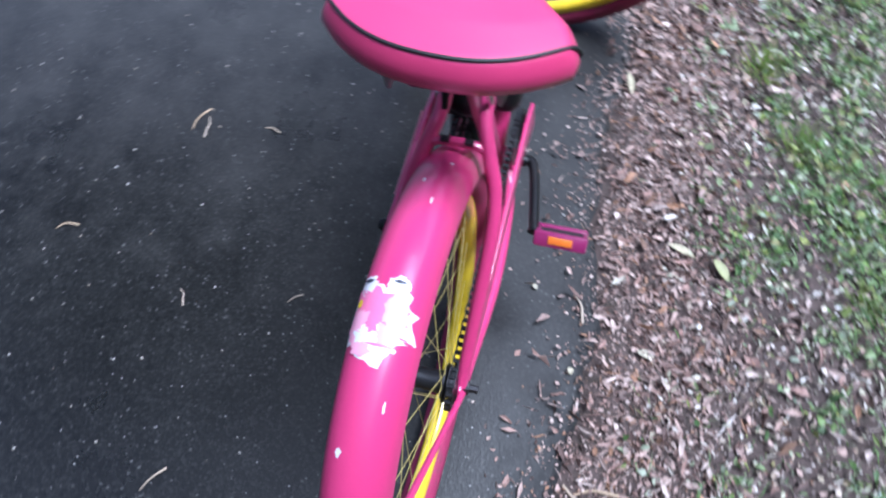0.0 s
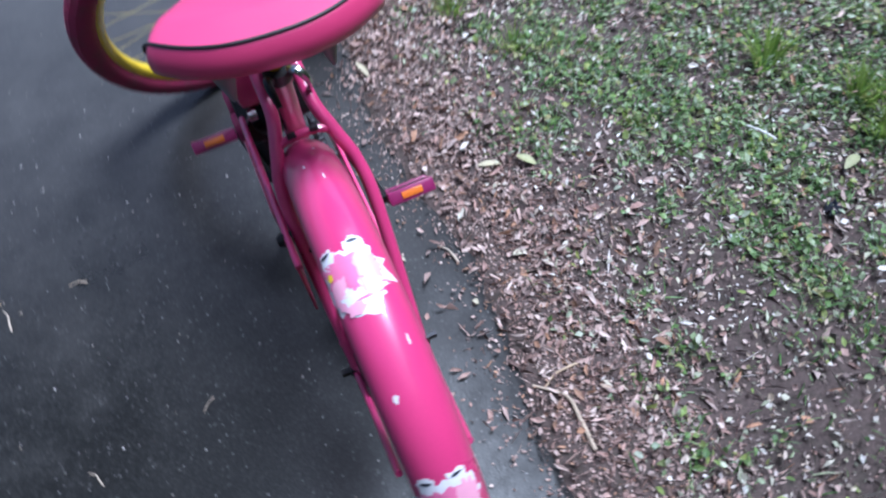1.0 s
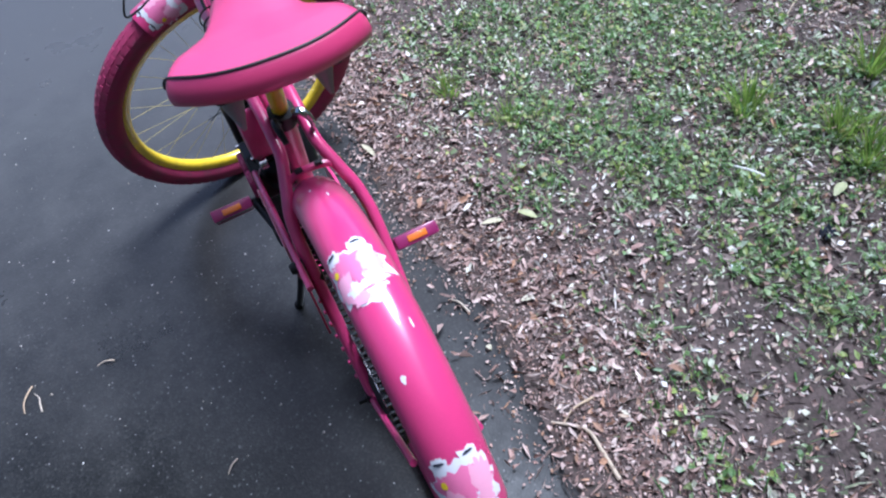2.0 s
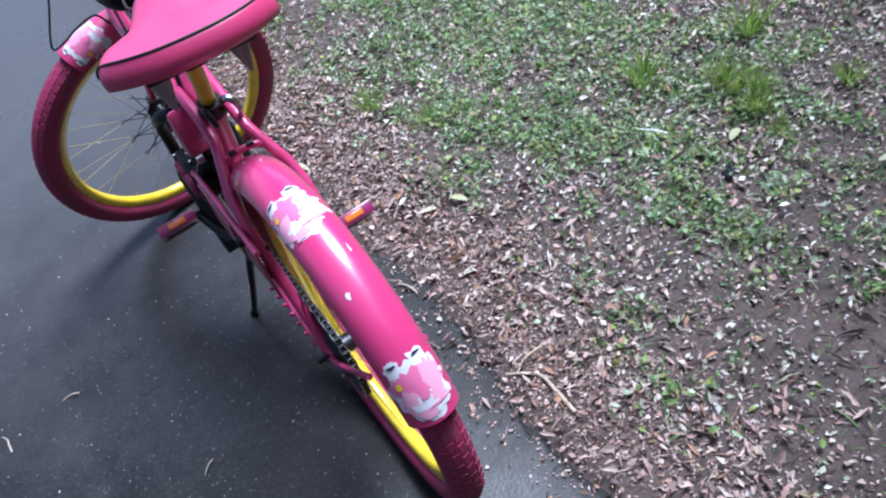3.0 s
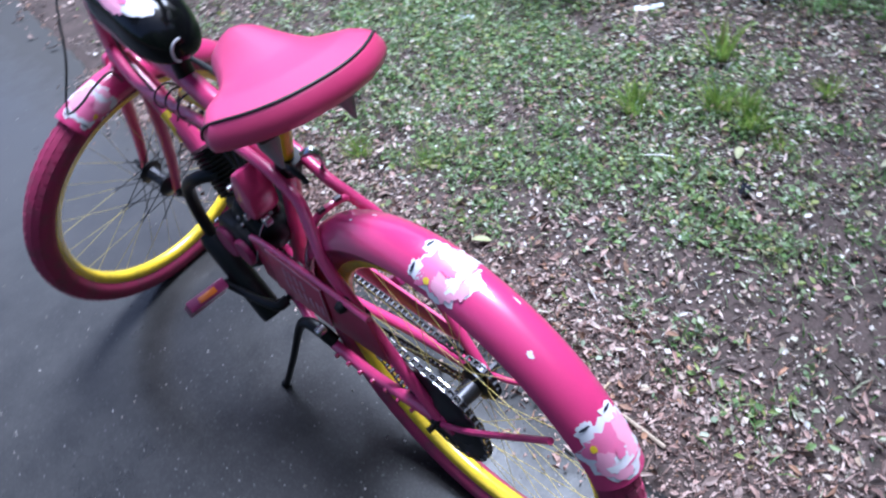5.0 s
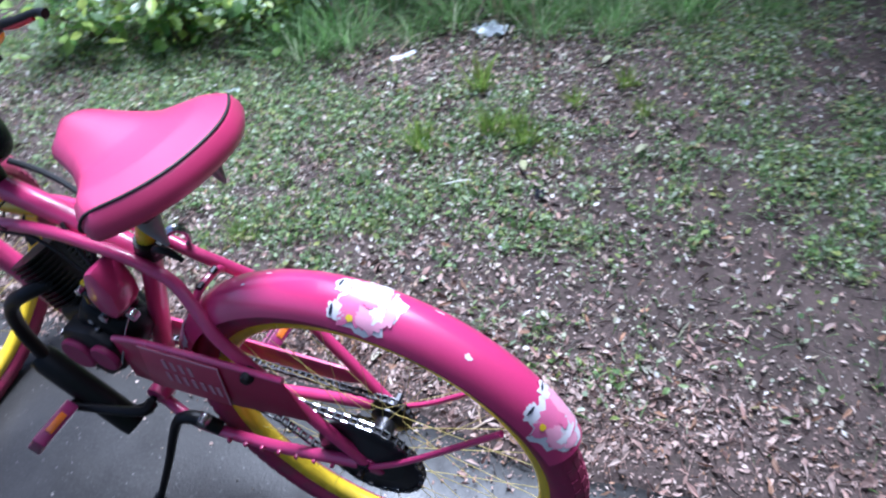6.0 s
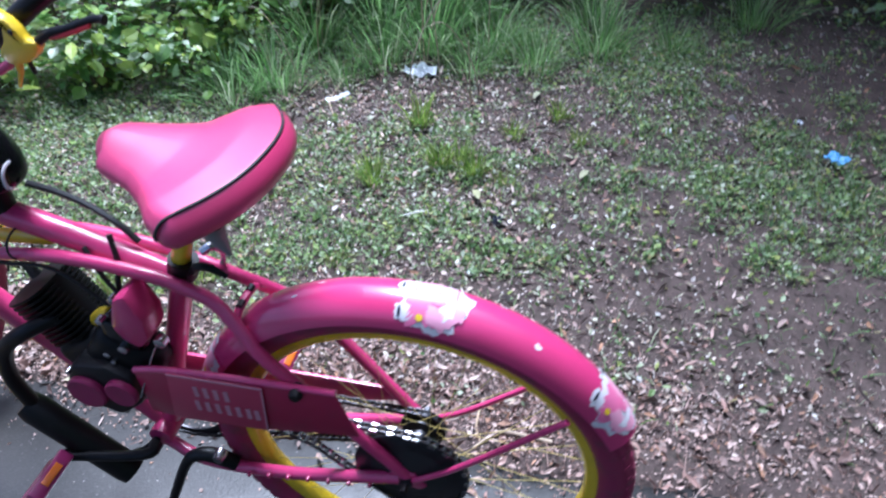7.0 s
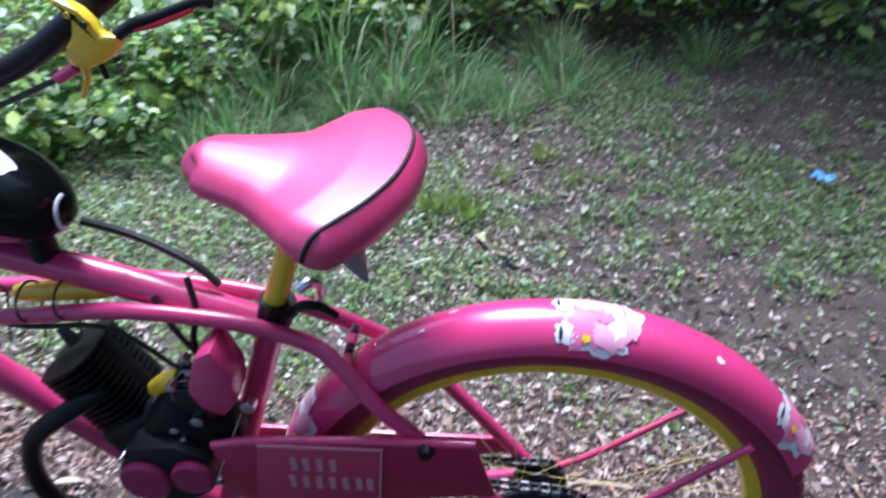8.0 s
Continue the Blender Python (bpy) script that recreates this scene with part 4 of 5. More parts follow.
# handlebar, turned with the fork
for side in (-1, 1):
    bar = rods("handlebar", [(0, 0.815, 0.905), (side * 0.05, 0.815, 0.908), (side * 0.12, 0.8, 0.935), (side * 0.234, 0.762, 1.0), (side * 0.3, 0.748, 1.07), (side * 0.335, 0.725, 1.105), (side * 0.365, 0.68, 1.115), (side * 0.385, 0.62, 1.115)], 0.0128, M_BLACK, "black swept handlebar", m=STEER)
    rods("grip", [(side * 0.362, 0.685, 1.115), (side * 0.385, 0.62, 1.115), (side * 0.4, 0.56, 1.112)], 0.0165, M_RUBBER, "black rubber grip", m=STEER)
    LEV = STEER @ Matrix.Translation((side * 0.015, 0, 0.014))
    SIDE = Matrix.Identity(4) if side < 0 else STEER @ Matrix.Diagonal((-1, 1, 1, 1)) @ STEER.inverted()
    bracket = part("lever_bracket", hung(plate([(0.462, 0.974), (0.456, 0.994), (0.473, 1.006), (0.468, 1.013), (0.447, 1.0), (0.438, 0.989), (0.433, 0.976), (0.418, 0.977), (0.417, 0.967), (0.425, 0.957), (0.438, 0.949), (0.455, 0.944), (0.469, 0.945), (0.476, 0.956), (0.47, 0.966)], 0.02, 0.038, 0.005), SIDE), M_YELLOW, bike, "yellow painted lever bracket")
    rods("bracket_spur", [(0.029, 0.461, 0.948), (0.029, 0.463, 0.934), (0.029, 0.469, 0.922), (0.029, 0.474, 0.912)], [0.006, 0.004, 0.003, 0.0025], M_YELLOW, parent=bracket, sides=8, m=SIDE)
    rods("cable_stop", [(0.029, 0.446, 0.95), (0.029, 0.443, 0.932)], 0.003, M_BLACK, parent=bracket, sides=8, m=SIDE)
    for y, z, mat in ((0.4575, 0.996, M_YELLOW), (0.4445, 0.987, M_DARK)):
        part("bracket_screw", hung(lathe([(0.0012, -0.001), (0.003, -0.001), (0.0035, 0), (0.003, 0.001), (0.0012, 0.001)], 12, closed=True), SIDE @ Matrix.Translation((0.0195, y, z))), mat, bracket)
    rods("cable_end", [(0.029, 0.47, 0.944), (0.029, 0.494, 0.931)], 0.0062, M_PAINT, "pink cable ferrule", parent=bracket, sides=10, m=SIDE)
    rods("brake_cable", [(0.029, 0.492, 0.932), (0.029, 0.53, 0.917), (0.028, 0.575, 0.9), (0.02, 0.68, 0.87), (0.0, 0.78, 0.84), (0.0, 0.85, 0.78)], 0.003, M_RUBBER, "black brake cable", sides=8, m=SIDE)
    rods("brake_lever", [(0.029, 0.43, 0.966), (0.029, 0.42, 0.974), (0.029, 0.4, 0.985), (0.03, 0.377, 0.991), (0.031, 0.345, 1.002), (0.031, 0.332, 1.005), (0.031, 0.324, 1.004)], [0.004, 0.0055, 0.006, 0.0055, 0.005, 0.005, 0.0065], M_BLACK, "black brake lever with a red strip", sides=10, m=SIDE)
    rods("lever_strip", [(0.026, 0.4, 0.98), (0.026, 0.377, 0.986), (0.027, 0.342, 0.998)], [0.002, 0.0032, 0.0025], M_RED, sides=8, m=SIDE)

# cables, ties and small fittings
rods("cable", [(0.0, 0.505, 0.785), (0.012, 0.475, 0.765), (0.016, 0.44, 0.745), (0.012, 0.4, 0.722), (0.01, 0.375, 0.695)], 0.0048, M_RUBBER, "black fuel hose along the top tube", sides=8)
rods("cable", [(-0.01, 0.4, 0.72), (-0.02, 0.395, 0.68), (-0.025, 0.405, 0.64), (-0.03, 0.395, 0.6)], 0.004, M_RUBBER, sides=8)
rods("cable", [(-0.02, 0.44, 0.7), (-0.03, 0.42, 0.66), (-0.035, 0.4, 0.63), (-0.03, 0.39, 0.6)], 0.0035, M_RUBBER, sides=8)
rods("yellow_canister", [(0.0, 0.497, 0.692), (0.0, 0.51, 0.693), (0.0, 0.595, 0.686), (0.002, 0.615, 0.683)], [0.006, 0.0125, 0.0125, 0.009], M_YELLOW, "yellow cylinder strapped between the frame tubes", steps=3)
rods("yellow_band", [(0.0, 0.695, 0.55), (0.0, 0.735, 0.595)], 0.0215, M_YELLOW, "yellow band round the down tube")
for y, z in ((0.54, 0.695), (0.585, 0.69), (0.63, 0.682)):
    ring = [(-0.022 + 0.024 * math.cos(a), y, z + 0.022 * math.sin(a)) for a in (2 * math.pi * k / 14 for k in range(15))]
    rods("cable_tie", ring + [(-0.028, y - 0.004, z - 0.05)], 0.0016, M_RUBBER, sides=6, steps=2)
rods("cable", [(0.0, 0.84, 0.86), (-0.02, 0.76, 0.72), (-0.03, 0.62, 0.662), (-0.03, 0.5, 0.66), (-0.03, 0.43, 0.6)], 0.003, M_RUBBER, sides=8)
rods("cable", [(-0.06, 0.355, 0.56), (-0.07, 0.365, 0.536), (-0.084, 0.395, 0.467)], 0.0014, M_STEEL, sides=6)
for sx in (-1, 1):
    part("bridge_screw", hung(lathe([(0, -0.006), (0.005, -0.006), (0.005, 0.006), (0, 0.006)], 8), Matrix.Translation((sx * 0.016, 0.228, 0.627))), M_DARK, bike)
for k in range(7):
    part("guard_tab", block(0.008, 0.006, 0.008, 0.0015, m=pose(-0.068, 0.27 - 0.035 * k, 0.278 + 0.006 * k)), M_PAINT, bike)
part("tyre_clip", block(0.02, 0.03, 0.02, 0.004, m=pose(-0.058, 0.135, 0.5)), M_BLACK, bike)
rods("cable", [(0.0, 0.8, 0.93), (-0.075, 0.75, 0.86), (-0.118, 0.72, 0.78), (-0.154, 0.72, 0.716), (-0.159, 0.72, 0.694), (-0.132, 0.72, 0.7), (-0.104, 0.73, 0.708), (-0.06, 0.75, 0.708), (-0.04, 0.78, 0.668)], 0.0022, M_RUBBER, "slack loop of thin black brake cable", sides=6)


# ---- verge: litter, weeds, grass ----
LEAF_V = np.array([(0, 0, 0), (-0.36, 0.3, 0.06), (-0.4, 0.62, 0.05), (0, 1, -0.06), (0.4, 0.62, 0.05), (0.36, 0.3, 0.06), (0, 0.33, 0), (0, 0.66, 0)])
LEAF_F = [(0, 6, 1), (1, 6, 7, 2), (2, 7, 3), (3, 7, 4), (4, 7, 6, 5), (5, 6, 0)]
CHIP_V = np.array([(0, 0, 0), (-0.4, 0.45, 0.08), (0, 1, 0.0), (0.4, 0.5, 0.1)])
CHIP_F = [(0, 2, 1), (0, 3, 2)]
BLADE_V = np.array([(-0.5, 0, 0), (0.5, 0, 0), (0.42, 0.5, 0.0), (-0.42, 0.5, 0.0), (0, 1, -0.25)])
BLADE_F = [(0, 1, 2, 3), (3, 2, 4)]


def scatter(name, verts, faces, places, yaw, pitch, roll, length, width, mat, ragged=0.0):
    """One mesh of many small pieces: each a template turned, sized and set at its place."""
    n = len(places)
    v = np.repeat(verts[None].astype(float), n, 0)
    if ragged:
        v[:, 1:, :2] += rng.normal(0, ragged, (n, len(verts) - 1, 2)) * (1.0, 0.6)
        v[:, :, 2] += rng.normal(0, 0.5, n)[:, None] * (v[:, :, 1] - 0.5) ** 2 + rng.normal(0, 0.25, n)[:, None] * v[:, :, 0] * v[:, :, 1]
    v[:, :, 0] *= (length * width)[:, None]
    v[:, :, 1] *= length[:, None]
    v[:, :, 2] *= length[:, None]
    cr, sr = np.cos(roll)[:, None], np.sin(roll)[:, None]
    x, z = v[:, :, 0] * cr + v[:, :, 2] * sr, -v[:, :, 0] * sr + v[:, :, 2] * cr
    cp, sp = np.cos(pitch)[:, None], np.sin(pitch)[:, None]
    y, z = v[:, :, 1] * cp - z * sp, v[:, :, 1] * sp + z * cp
    cy, sy = np.cos(yaw)[:, None], np.sin(yaw)[:, None]
    out = np.stack([x * cy - y * sy, x * sy + y * cy, z], -1) + np.asarray(places)[:, None, :]
    k = len(verts)
    fs = [tuple(int(i) + j * k for i in f) for j in range(n) for f in faces]
    me = bpy.data.meshes.new(name)
    me.from_pydata(out.reshape(-1, 3).tolist(), [], fs)
    me.materials.append(mat)
    return me


rng = np.random.default_rng(7)


def field(x, y, scale, seed):
    return noise.noise((x * scale, y * scale, seed))


def sow(count, x0, x1, y0, y1, keep):
    """Random places on the verge, kept by chance keep(x, y)."""
    out = []
    while len(out) < count:
        x, y = rng.uniform(x0, x1), rng.uniform(y0, y1)
        if rng.random() < keep(x, y):
            out.append((x, y, max(ground_z(x, y), 0.0 if x < edge_x(y) else -1)))
    return np.array(out)


def fringe(x, y):
    """The strip of dead leaves along the asphalt."""
    d = x - edge_x(y)
    return (1.0 if y > -0.1 else max(0.4, 1 + 1.2 * (y + 0.1))) * math.exp(-((d - 0.13) / (0.135 if d < 0.13 else 0.15)) ** 2) * (0.55 + 0.45 * min(1, max(0, 1.2 + 2.2 * field(x, y, 3.2, 7.7))))


def strew(name, count, x0, x1, y0, y1, keep, lo, hi, wide, mat, label, category, template=0, tilt=0.3, lift=0.004):
    p = sow(count, x0, x1, y0, y1, keep)
    n = len(p)
    p[:, 2] += rng.uniform(0.001, lift, n)
    v, f = ((LEAF_V, LEAF_F), (CHIP_V, CHIP_F), (BLADE_V, BLADE_F))[template]
    me = scatter(name, v, f, p, rng.uniform(0, 6.28, n), rng.normal(0, tilt, n), rng.normal(0, tilt, n), rng.uniform(lo, hi, n), rng.uniform(*wide, n), mat, 0.12 if mat in (M_LITTER, M_BITS, M_DRY) else 0.09)
    return tagged(new(name, me), label, category, kind="stuff")


def bare(x, y):
    if y < 0.1 and rng.random() < min(0.5, 0.8 * (0.1 - y)) * min(1, max(0, x - 0.4) / 0.3):
        return 0.0
    if (x - 1.4) ** 2 + (y - 0.3) ** 2 < 0.2:
        return 1.0
    return 0.8 if field(x, y, 1.6, 3.3) + 0.4 * field(x, y, 5, 8.1) < 0.0 else 0.45


def green(x, y):
    """How thick the weeds grow: a dense belt beside the leaf strip, a worn patch behind it, thin towards the near end."""
    d = x - edge_x(y)
    patch = 0.9 * field(x, y, 2.0, 5.5) + 0.6 * field(x, y, 6.5, 2.2) + 0.75 * field(x, y, 13, 6.1)
    belt = 0.42 * math.exp(-((x - 0.76) / 0.3) ** 2) * min(1, max(0, (y + 0.15) / 0.4))
    worn = 0.36 * math.exp(-((x - 1.4) / 0.36) ** 2 - ((y - 0.4) / 0.5) ** 2)
    thin = 0.12 * min(1, max(0, -0.1 - y) / 0.6) + 0.1 * min(1, max(0, y - 1.1) / 0.4)
    return (0.0 if d < 0.08 else min(1, 0.1 + max(0, d - 0.17) / 0.2)) * min(1, max(0.05, 0.34 + belt - worn - thin + 1.6 * patch))


strew("leaf_litter", 4000, 0.05, 0.85, -1.3, 2.3, fringe, 0.007, 0.022, (0.2, 0.8), M_LITTER, "brown and tan dead leaves along the asphalt edge", "leaf litter", 0, 0.5, 0.012)
strew("leaf_litter", 2100, 0.1, 0.8, -1.3, 2.3, fringe, 0.016, 0.04, (0.12, 0.45), M_LITTER, "larger curled dead leaves along the asphalt edge", "leaf litter", 0, 0.35, 0.012)
strew("leaf_crumbs", 1500, -0.05, 0.4, -1.3, 2.3, lambda x, y: math.exp(-((x - edge_x(y)) / 0.07) ** 2), 0.003, 0.01, (0.4, 0.9), M_LITTER, "crumbs of dead leaves and grit over the ragged asphalt edge", "leaf litter", 1, 0.3, 0.003)
strew("twig_scraps", 2600, 0.1, 0.9, -1.3, 2.3, fringe, 0.012, 0.05, (0.04, 0.1), M_LITTER, "thin broken twigs and stalks among the dead leaves", "twigs", 1, 0.25, 0.01)
strew("leaf_crumbs", 15000, 0.0, 0.9, -1.3, 2.3, fringe, 0.004, 0.012, (0.4, 0.9), M_LITTER, "crumbled dead leaves and bark bits on the soil", "leaf litter", 1, 0.35, 0.006)
strew("leaf_litter", 11000, 0.4, 2.6, -1.9, 2.6, bare, 0.007, 0.024, (0.2, 0.75), M_LITTER, "brown dead leaves lying between the weeds", "leaf litter", 0, 0.45, 0.014)
strew("leaf_litter", 2600, 0.4, 2.6, -1.9, 2.6, bare, 0.018, 0.046, (0.12, 0.45), M_LITTER, "larger curled dead leaves between the weeds", "leaf litter", 0, 0.35, 0.02)
strew("twig_scraps", 4200, 0.4, 2.6, -1.9, 2.6, bare, 0.015, 0.07, (0.03, 0.08), M_BITS, "thin broken twigs and stalks between the weeds", "twigs", 1, 0.2, 0.015)
strew("leaf_crumbs", 32000, 0.35, 2.6, -1.9, 2.6, bare, 0.004, 0.014, (0.4, 0.9), M_BITS, "small pale and brown plant scraps on the soil", "leaf litter", 1, 0.4, 0.008)
strew("pale_leaves", 8000, 0.35, 2.4, -0.9, 2.4, bare, 0.006, 0.021, (0.3, 0.9), M_DRY, "small pale dry flecks of leaf among the weeds", "fallen leaves", 1, 0.5, 0.024)
strew("pale_leaves", 900, 0.35, 2.4, -0.5, 2.4, bare, 0.012, 0.036, (0.15, 0.5), M_DRY, "pale dry fallen leaves among the weeds", "fallen leaves", 0, 0.6, 0.03)
strew("ground_weeds", 47000, 0.3, 2.7, -2.0, 2.7, green, 0.006, 0.026, (0.25, 0.8), M_GREEN, "low green clover and small-leaved weeds", "weeds", 0, 0.55, 0.03)


def strew_blades(name, count, keep, lo, hi, label):
    p = sow(count, 0.3, 2.7, -2.0, 2.7, keep)
    n = len(p)
    me = scatter(name, BLADE_V, BLADE_F, p, rng.uniform(0, 6.28, n), rng.uniform(0.4, 1.4, n), rng.normal(0, 0.3, n), rng.uniform(lo, hi, n), rng.uniform(0.04, 0.09, n), M_BLADE)
    return tagged(new(name, me), label, "grass", kind="stuff")


strew("leaf_litter", 9000, 0.25, 3.4, -5.0, 5.5, lambda x, y: 0.0 if -1.9 < y < 2.6 and x < 2.6 else 1.0, 0.012, 0.04, (0.2, 0.6), M_LITTER, "dead leaves further along the verge", "leaf litter", 0, 0.35, 0.014)
strew("ground_weeds", 16000, 0.35, 3.4, -5.0, 5.5, lambda x, y: 0.0 if -1.9 < y < 2.6 and x < 2.6 else green(x, y), 0.014, 0.036, (0.5, 1.0), M_GREEN, "low weeds further along the verge", "weeds", 0, 0.5, 0.06)
strew_blades("short_grass", 28000, green, 0.018, 0.055, "short thin green grass between the weeds")

# grit and scraps on the asphalt
p = sow(800, -1.6, 0.3, -1.2, 2.4, lambda x, y: 1.0 if x < edge_x(y) else 0.0)
p[:, 2] = 0.0006
me = scatter("grit", np.array([(-0.5, -0.4, 0), (0.5, -0.5, 0), (0.45, 0.5, 0), (-0.4, 0.45, 0), (0, 0, 0.5)]), [(0, 1, 4), (1, 2, 4), (2, 3, 4), (3, 0, 4)], p, rng.uniform(0, 6.28, len(p)), rng.normal(0, 0.1, len(p)), rng.normal(0, 0.1, len(p)), rng.uniform(0.0015, 0.006, len(p)), rng.uniform(0.6, 1.3, len(p)), M_STONE)
tagged(new("grit", me), "pale grit scattered on the asphalt", "grit", kind="stuff")


def clump(name, x, y, count, height, spread, mat, label, category, group, wide=(0.02, 0.04), lean=(0.9, 1.5)):
    """A tuft of blades out of one root."""
    r = np.minimum(np.abs(rng.normal(0, spread, count)), 1.4 * spread)
    a = rng.uniform(0, 6.28, count)
    p = np.stack([x + r * np.cos(a), y + r * np.sin(a), np.full(count, ground_z(x, y) - 0.004)], -1)
    bend = np.array([(-0.5, 0, 0), (0.5, 0, 0), (0.45, 0.35, 0.0), (-0.45, 0.35, 0.0), (0.34, 0.7, -0.06), (-0.34, 0.7, -0.06), (0, 1, -0.22)])
    me = scatter(name, bend, [(0, 1, 2, 3), (3, 2, 4, 5), (5, 4, 6)], p, a - 1.57 + rng.normal(0, 0.5, count), rng.uniform(*lean, count), rng.normal(0, 0.4, count), height * rng.uniform(0.45, 1.0, count), rng.uniform(*wide, count), mat)
    return tagged(new(name, me), label, category, group)


for x, y, h in ((1.52, 0.36, 0.13), (1.15, 0.43, 0.12), (1.28, 0.24, 0.11), (1.25, 0.12, 0.11), (1.31, 0.18, 0.1), (1.5, 0.02, 0.08), (1.22, 0.02, 0.06), (1.66, -0.12, 0.09), (1.5, -0.2, 0.07), (0.62, 0.78, 0.07), (0.55, 1.0, 0.08), (0.75, 0.42, 0.05)):
    clump("grass_tuft", x, y, 85, h * 1.1, 0.022, M_TUFT, "small upright tuft of yellow-green grass", "grass tuft", "grass tufts", wide=(0.03, 0.05))
for x, y, h in ((1.72, 0.98, 0.32), (1.85, 0.75, 0.3), (2.0, 0.62, 0.38), (2.15, 0.45, 0.42), (2.2, 0.2, 0.4), (1.98, 0.25, 0.28), (2.05, 0.0, 0.26), (2.2, -0.25, 0.28), (2.35, 0.75, 0.5), (2.3, -0.55, 0.25), (2.5, -0.2, 0.36), (2.45, 0.4, 0.5), (2.55, -0.9, 0.24), (1.62, 1.12, 0.26), (2.1, 0.95, 0.45)):
    clump("grass_clump", x, y, 190, h * rng.uniform(0.6, 1.1), 0.07, M_BLADE, "tall arching clump of green grass with dry stems", "grass", "tall grass along the bushes", wide=(0.012, 0.024), lean=(0.6, 1.5))


for k in range(18):
    x, y = rng.uniform(1.65, 2.35), rng.uniform(0.1, 1.15)
    h, lean, a = rng.uniform(0.2, 0.48), rng.uniform(0.1, 0.5), rng.uniform(0, 6.28)
    z = ground_z(x, y) - 0.004
    tip = (x + lean * h * math.cos(a), y + lean * h * math.sin(a), z + h)
    bm = tube([(x, y, z), (x + 0.25 * lean * h * math.cos(a), y + 0.25 * lean * h * math.sin(a), z + 0.5 * h), tip, (x + 1.6 * lean * h * math.cos(a), y + 1.6 * lean * h * math.sin(a), z + 1.05 * h)], [0.0028, 0.0024, 0.0018, 0.001], 6, 4)
    tagged(part("dry_stalk", bm, M_STRAW, None, "thin dry tan stalk standing among the tall grass"), category="stalk", group="dry stalks in the grass")


def build_shrub(x, y, height, radius, leaves, size, label, dense=0.6):
    """Stems out of one root and a loose crown of leaves round them."""
    root = tagged(new("shrub"), label, "shrub", "shrubs along the verge")
    z0 = ground_z(x, y) - 0.01
    root.location = (x, y, z0)
    bm = bmesh.new()
    tips = []
    for k in range(9):
        a = rng.uniform(0, 6.28)
        r = radius * rng.uniform(0.25, 1.0)
        h = height * rng.uniform(0.55, 1.0)
        run = [(0.02 * math.cos(a), 0.02 * math.sin(a), 0), (0.35 * r * math.cos(a), 0.35 * r * math.sin(a), 0.5 * h), (0.8 * r * math.cos(a + 0.2), 0.8 * r * math.sin(a + 0.2), 0.85 * h), (r * math.cos(a + 0.35), r * math.sin(a + 0.35), h * rng.uniform(0.8, 1))]
        tube(run, [0.006, 0.005, 0.003, 0.0015], 6, 4, bm)
        tips.append([Vector(q) for q in run])
    part("stem", bm, M_STEM, root)
    pts, yaws = [], []
    for k in range(leaves):
        t = tips[k % len(tips)]
        f = rng.uniform(0.1, 1.0) ** dense * (len(t) - 1)
        i = min(int(f), len(t) - 2)
        c = t[i].lerp(t[i + 1], f - i)
        off = rng.normal(0, 1, 3) * radius * 0.22
        q = c + Vector(off.tolist())
        pts.append((q.x, q.y, max(0.02, q.z)))
        yaws.append(math.atan2(q.y - c.y, q.x - c.x) - 1.57)
    n = len(pts)
    me = scatter("leaves", LEAF_V, LEAF_F, np.array(pts), np.array(yaws) + rng.normal(0, 0.6, n), rng.normal(-0.15, 0.4, n), rng.normal(0, 0.35, n), size * np.clip(rng.lognormal(-0.35, 0.5, n), 0.25, 1.9), rng.uniform(0.5, 1.15, n), M_SHRUB)
    ob = new("leaves", me)
    ob.parent = root
    return root


BROAD = "broad-leaved green shrub growing along the verge"
for x, y, h, r, n, size in ((1.75, 1.35, 0.28, 0.24, 520, 0.045), (1.62, 1.68, 0.3, 0.26, 560, 0.048), (2.05, 1.25, 0.5, 0.32, 800, 0.05), (1.95, 1.75, 0.55, 0.34, 850, 0.05), (2.35, 1.55, 0.62, 0.4, 1000, 0.058), (2.45, 1.05, 0.55, 0.4, 1000, 0.058), (1.6, 2.1, 0.4, 0.3, 600, 0.05), (2.75, 0.6, 0.6, 0.42, 1000, 0.058), (2.85, 0.1, 0.6, 0.42, 900, 0.055), (2.7, 1.9, 0.75, 0.45, 1000, 0.058), (3.05, 1.3, 0.8, 0.5, 1100, 0.062), (2.95, -0.5, 0.6, 0.4, 800, 0.05), (3.1, -1.0, 0.6, 0.45, 800, 0.05), (2.85, -1.5, 0.5, 0.4, 700, 0.05), (2.75, -2.0, 0.5, 0.4, 600, 0.05), (3.3, 0.5, 0.85, 0.5, 1100, 0.06), (3.45, -0.2, 0.9, 0.5, 1000, 0.06), (2.2, 2.3, 0.6, 0.4, 700, 0.05), (3.5, -0.9, 1.0, 0.5, 900, 0.06), (3.4, -1.6, 0.9, 0.5, 900, 0.06), (2.4, 0.66, 0.42, 0.26, 450, 0.042), (2.62, 0.85, 0.5, 0.3, 600, 0.05)):
    build_shrub(x, y, h, r, n, size, BROAD)


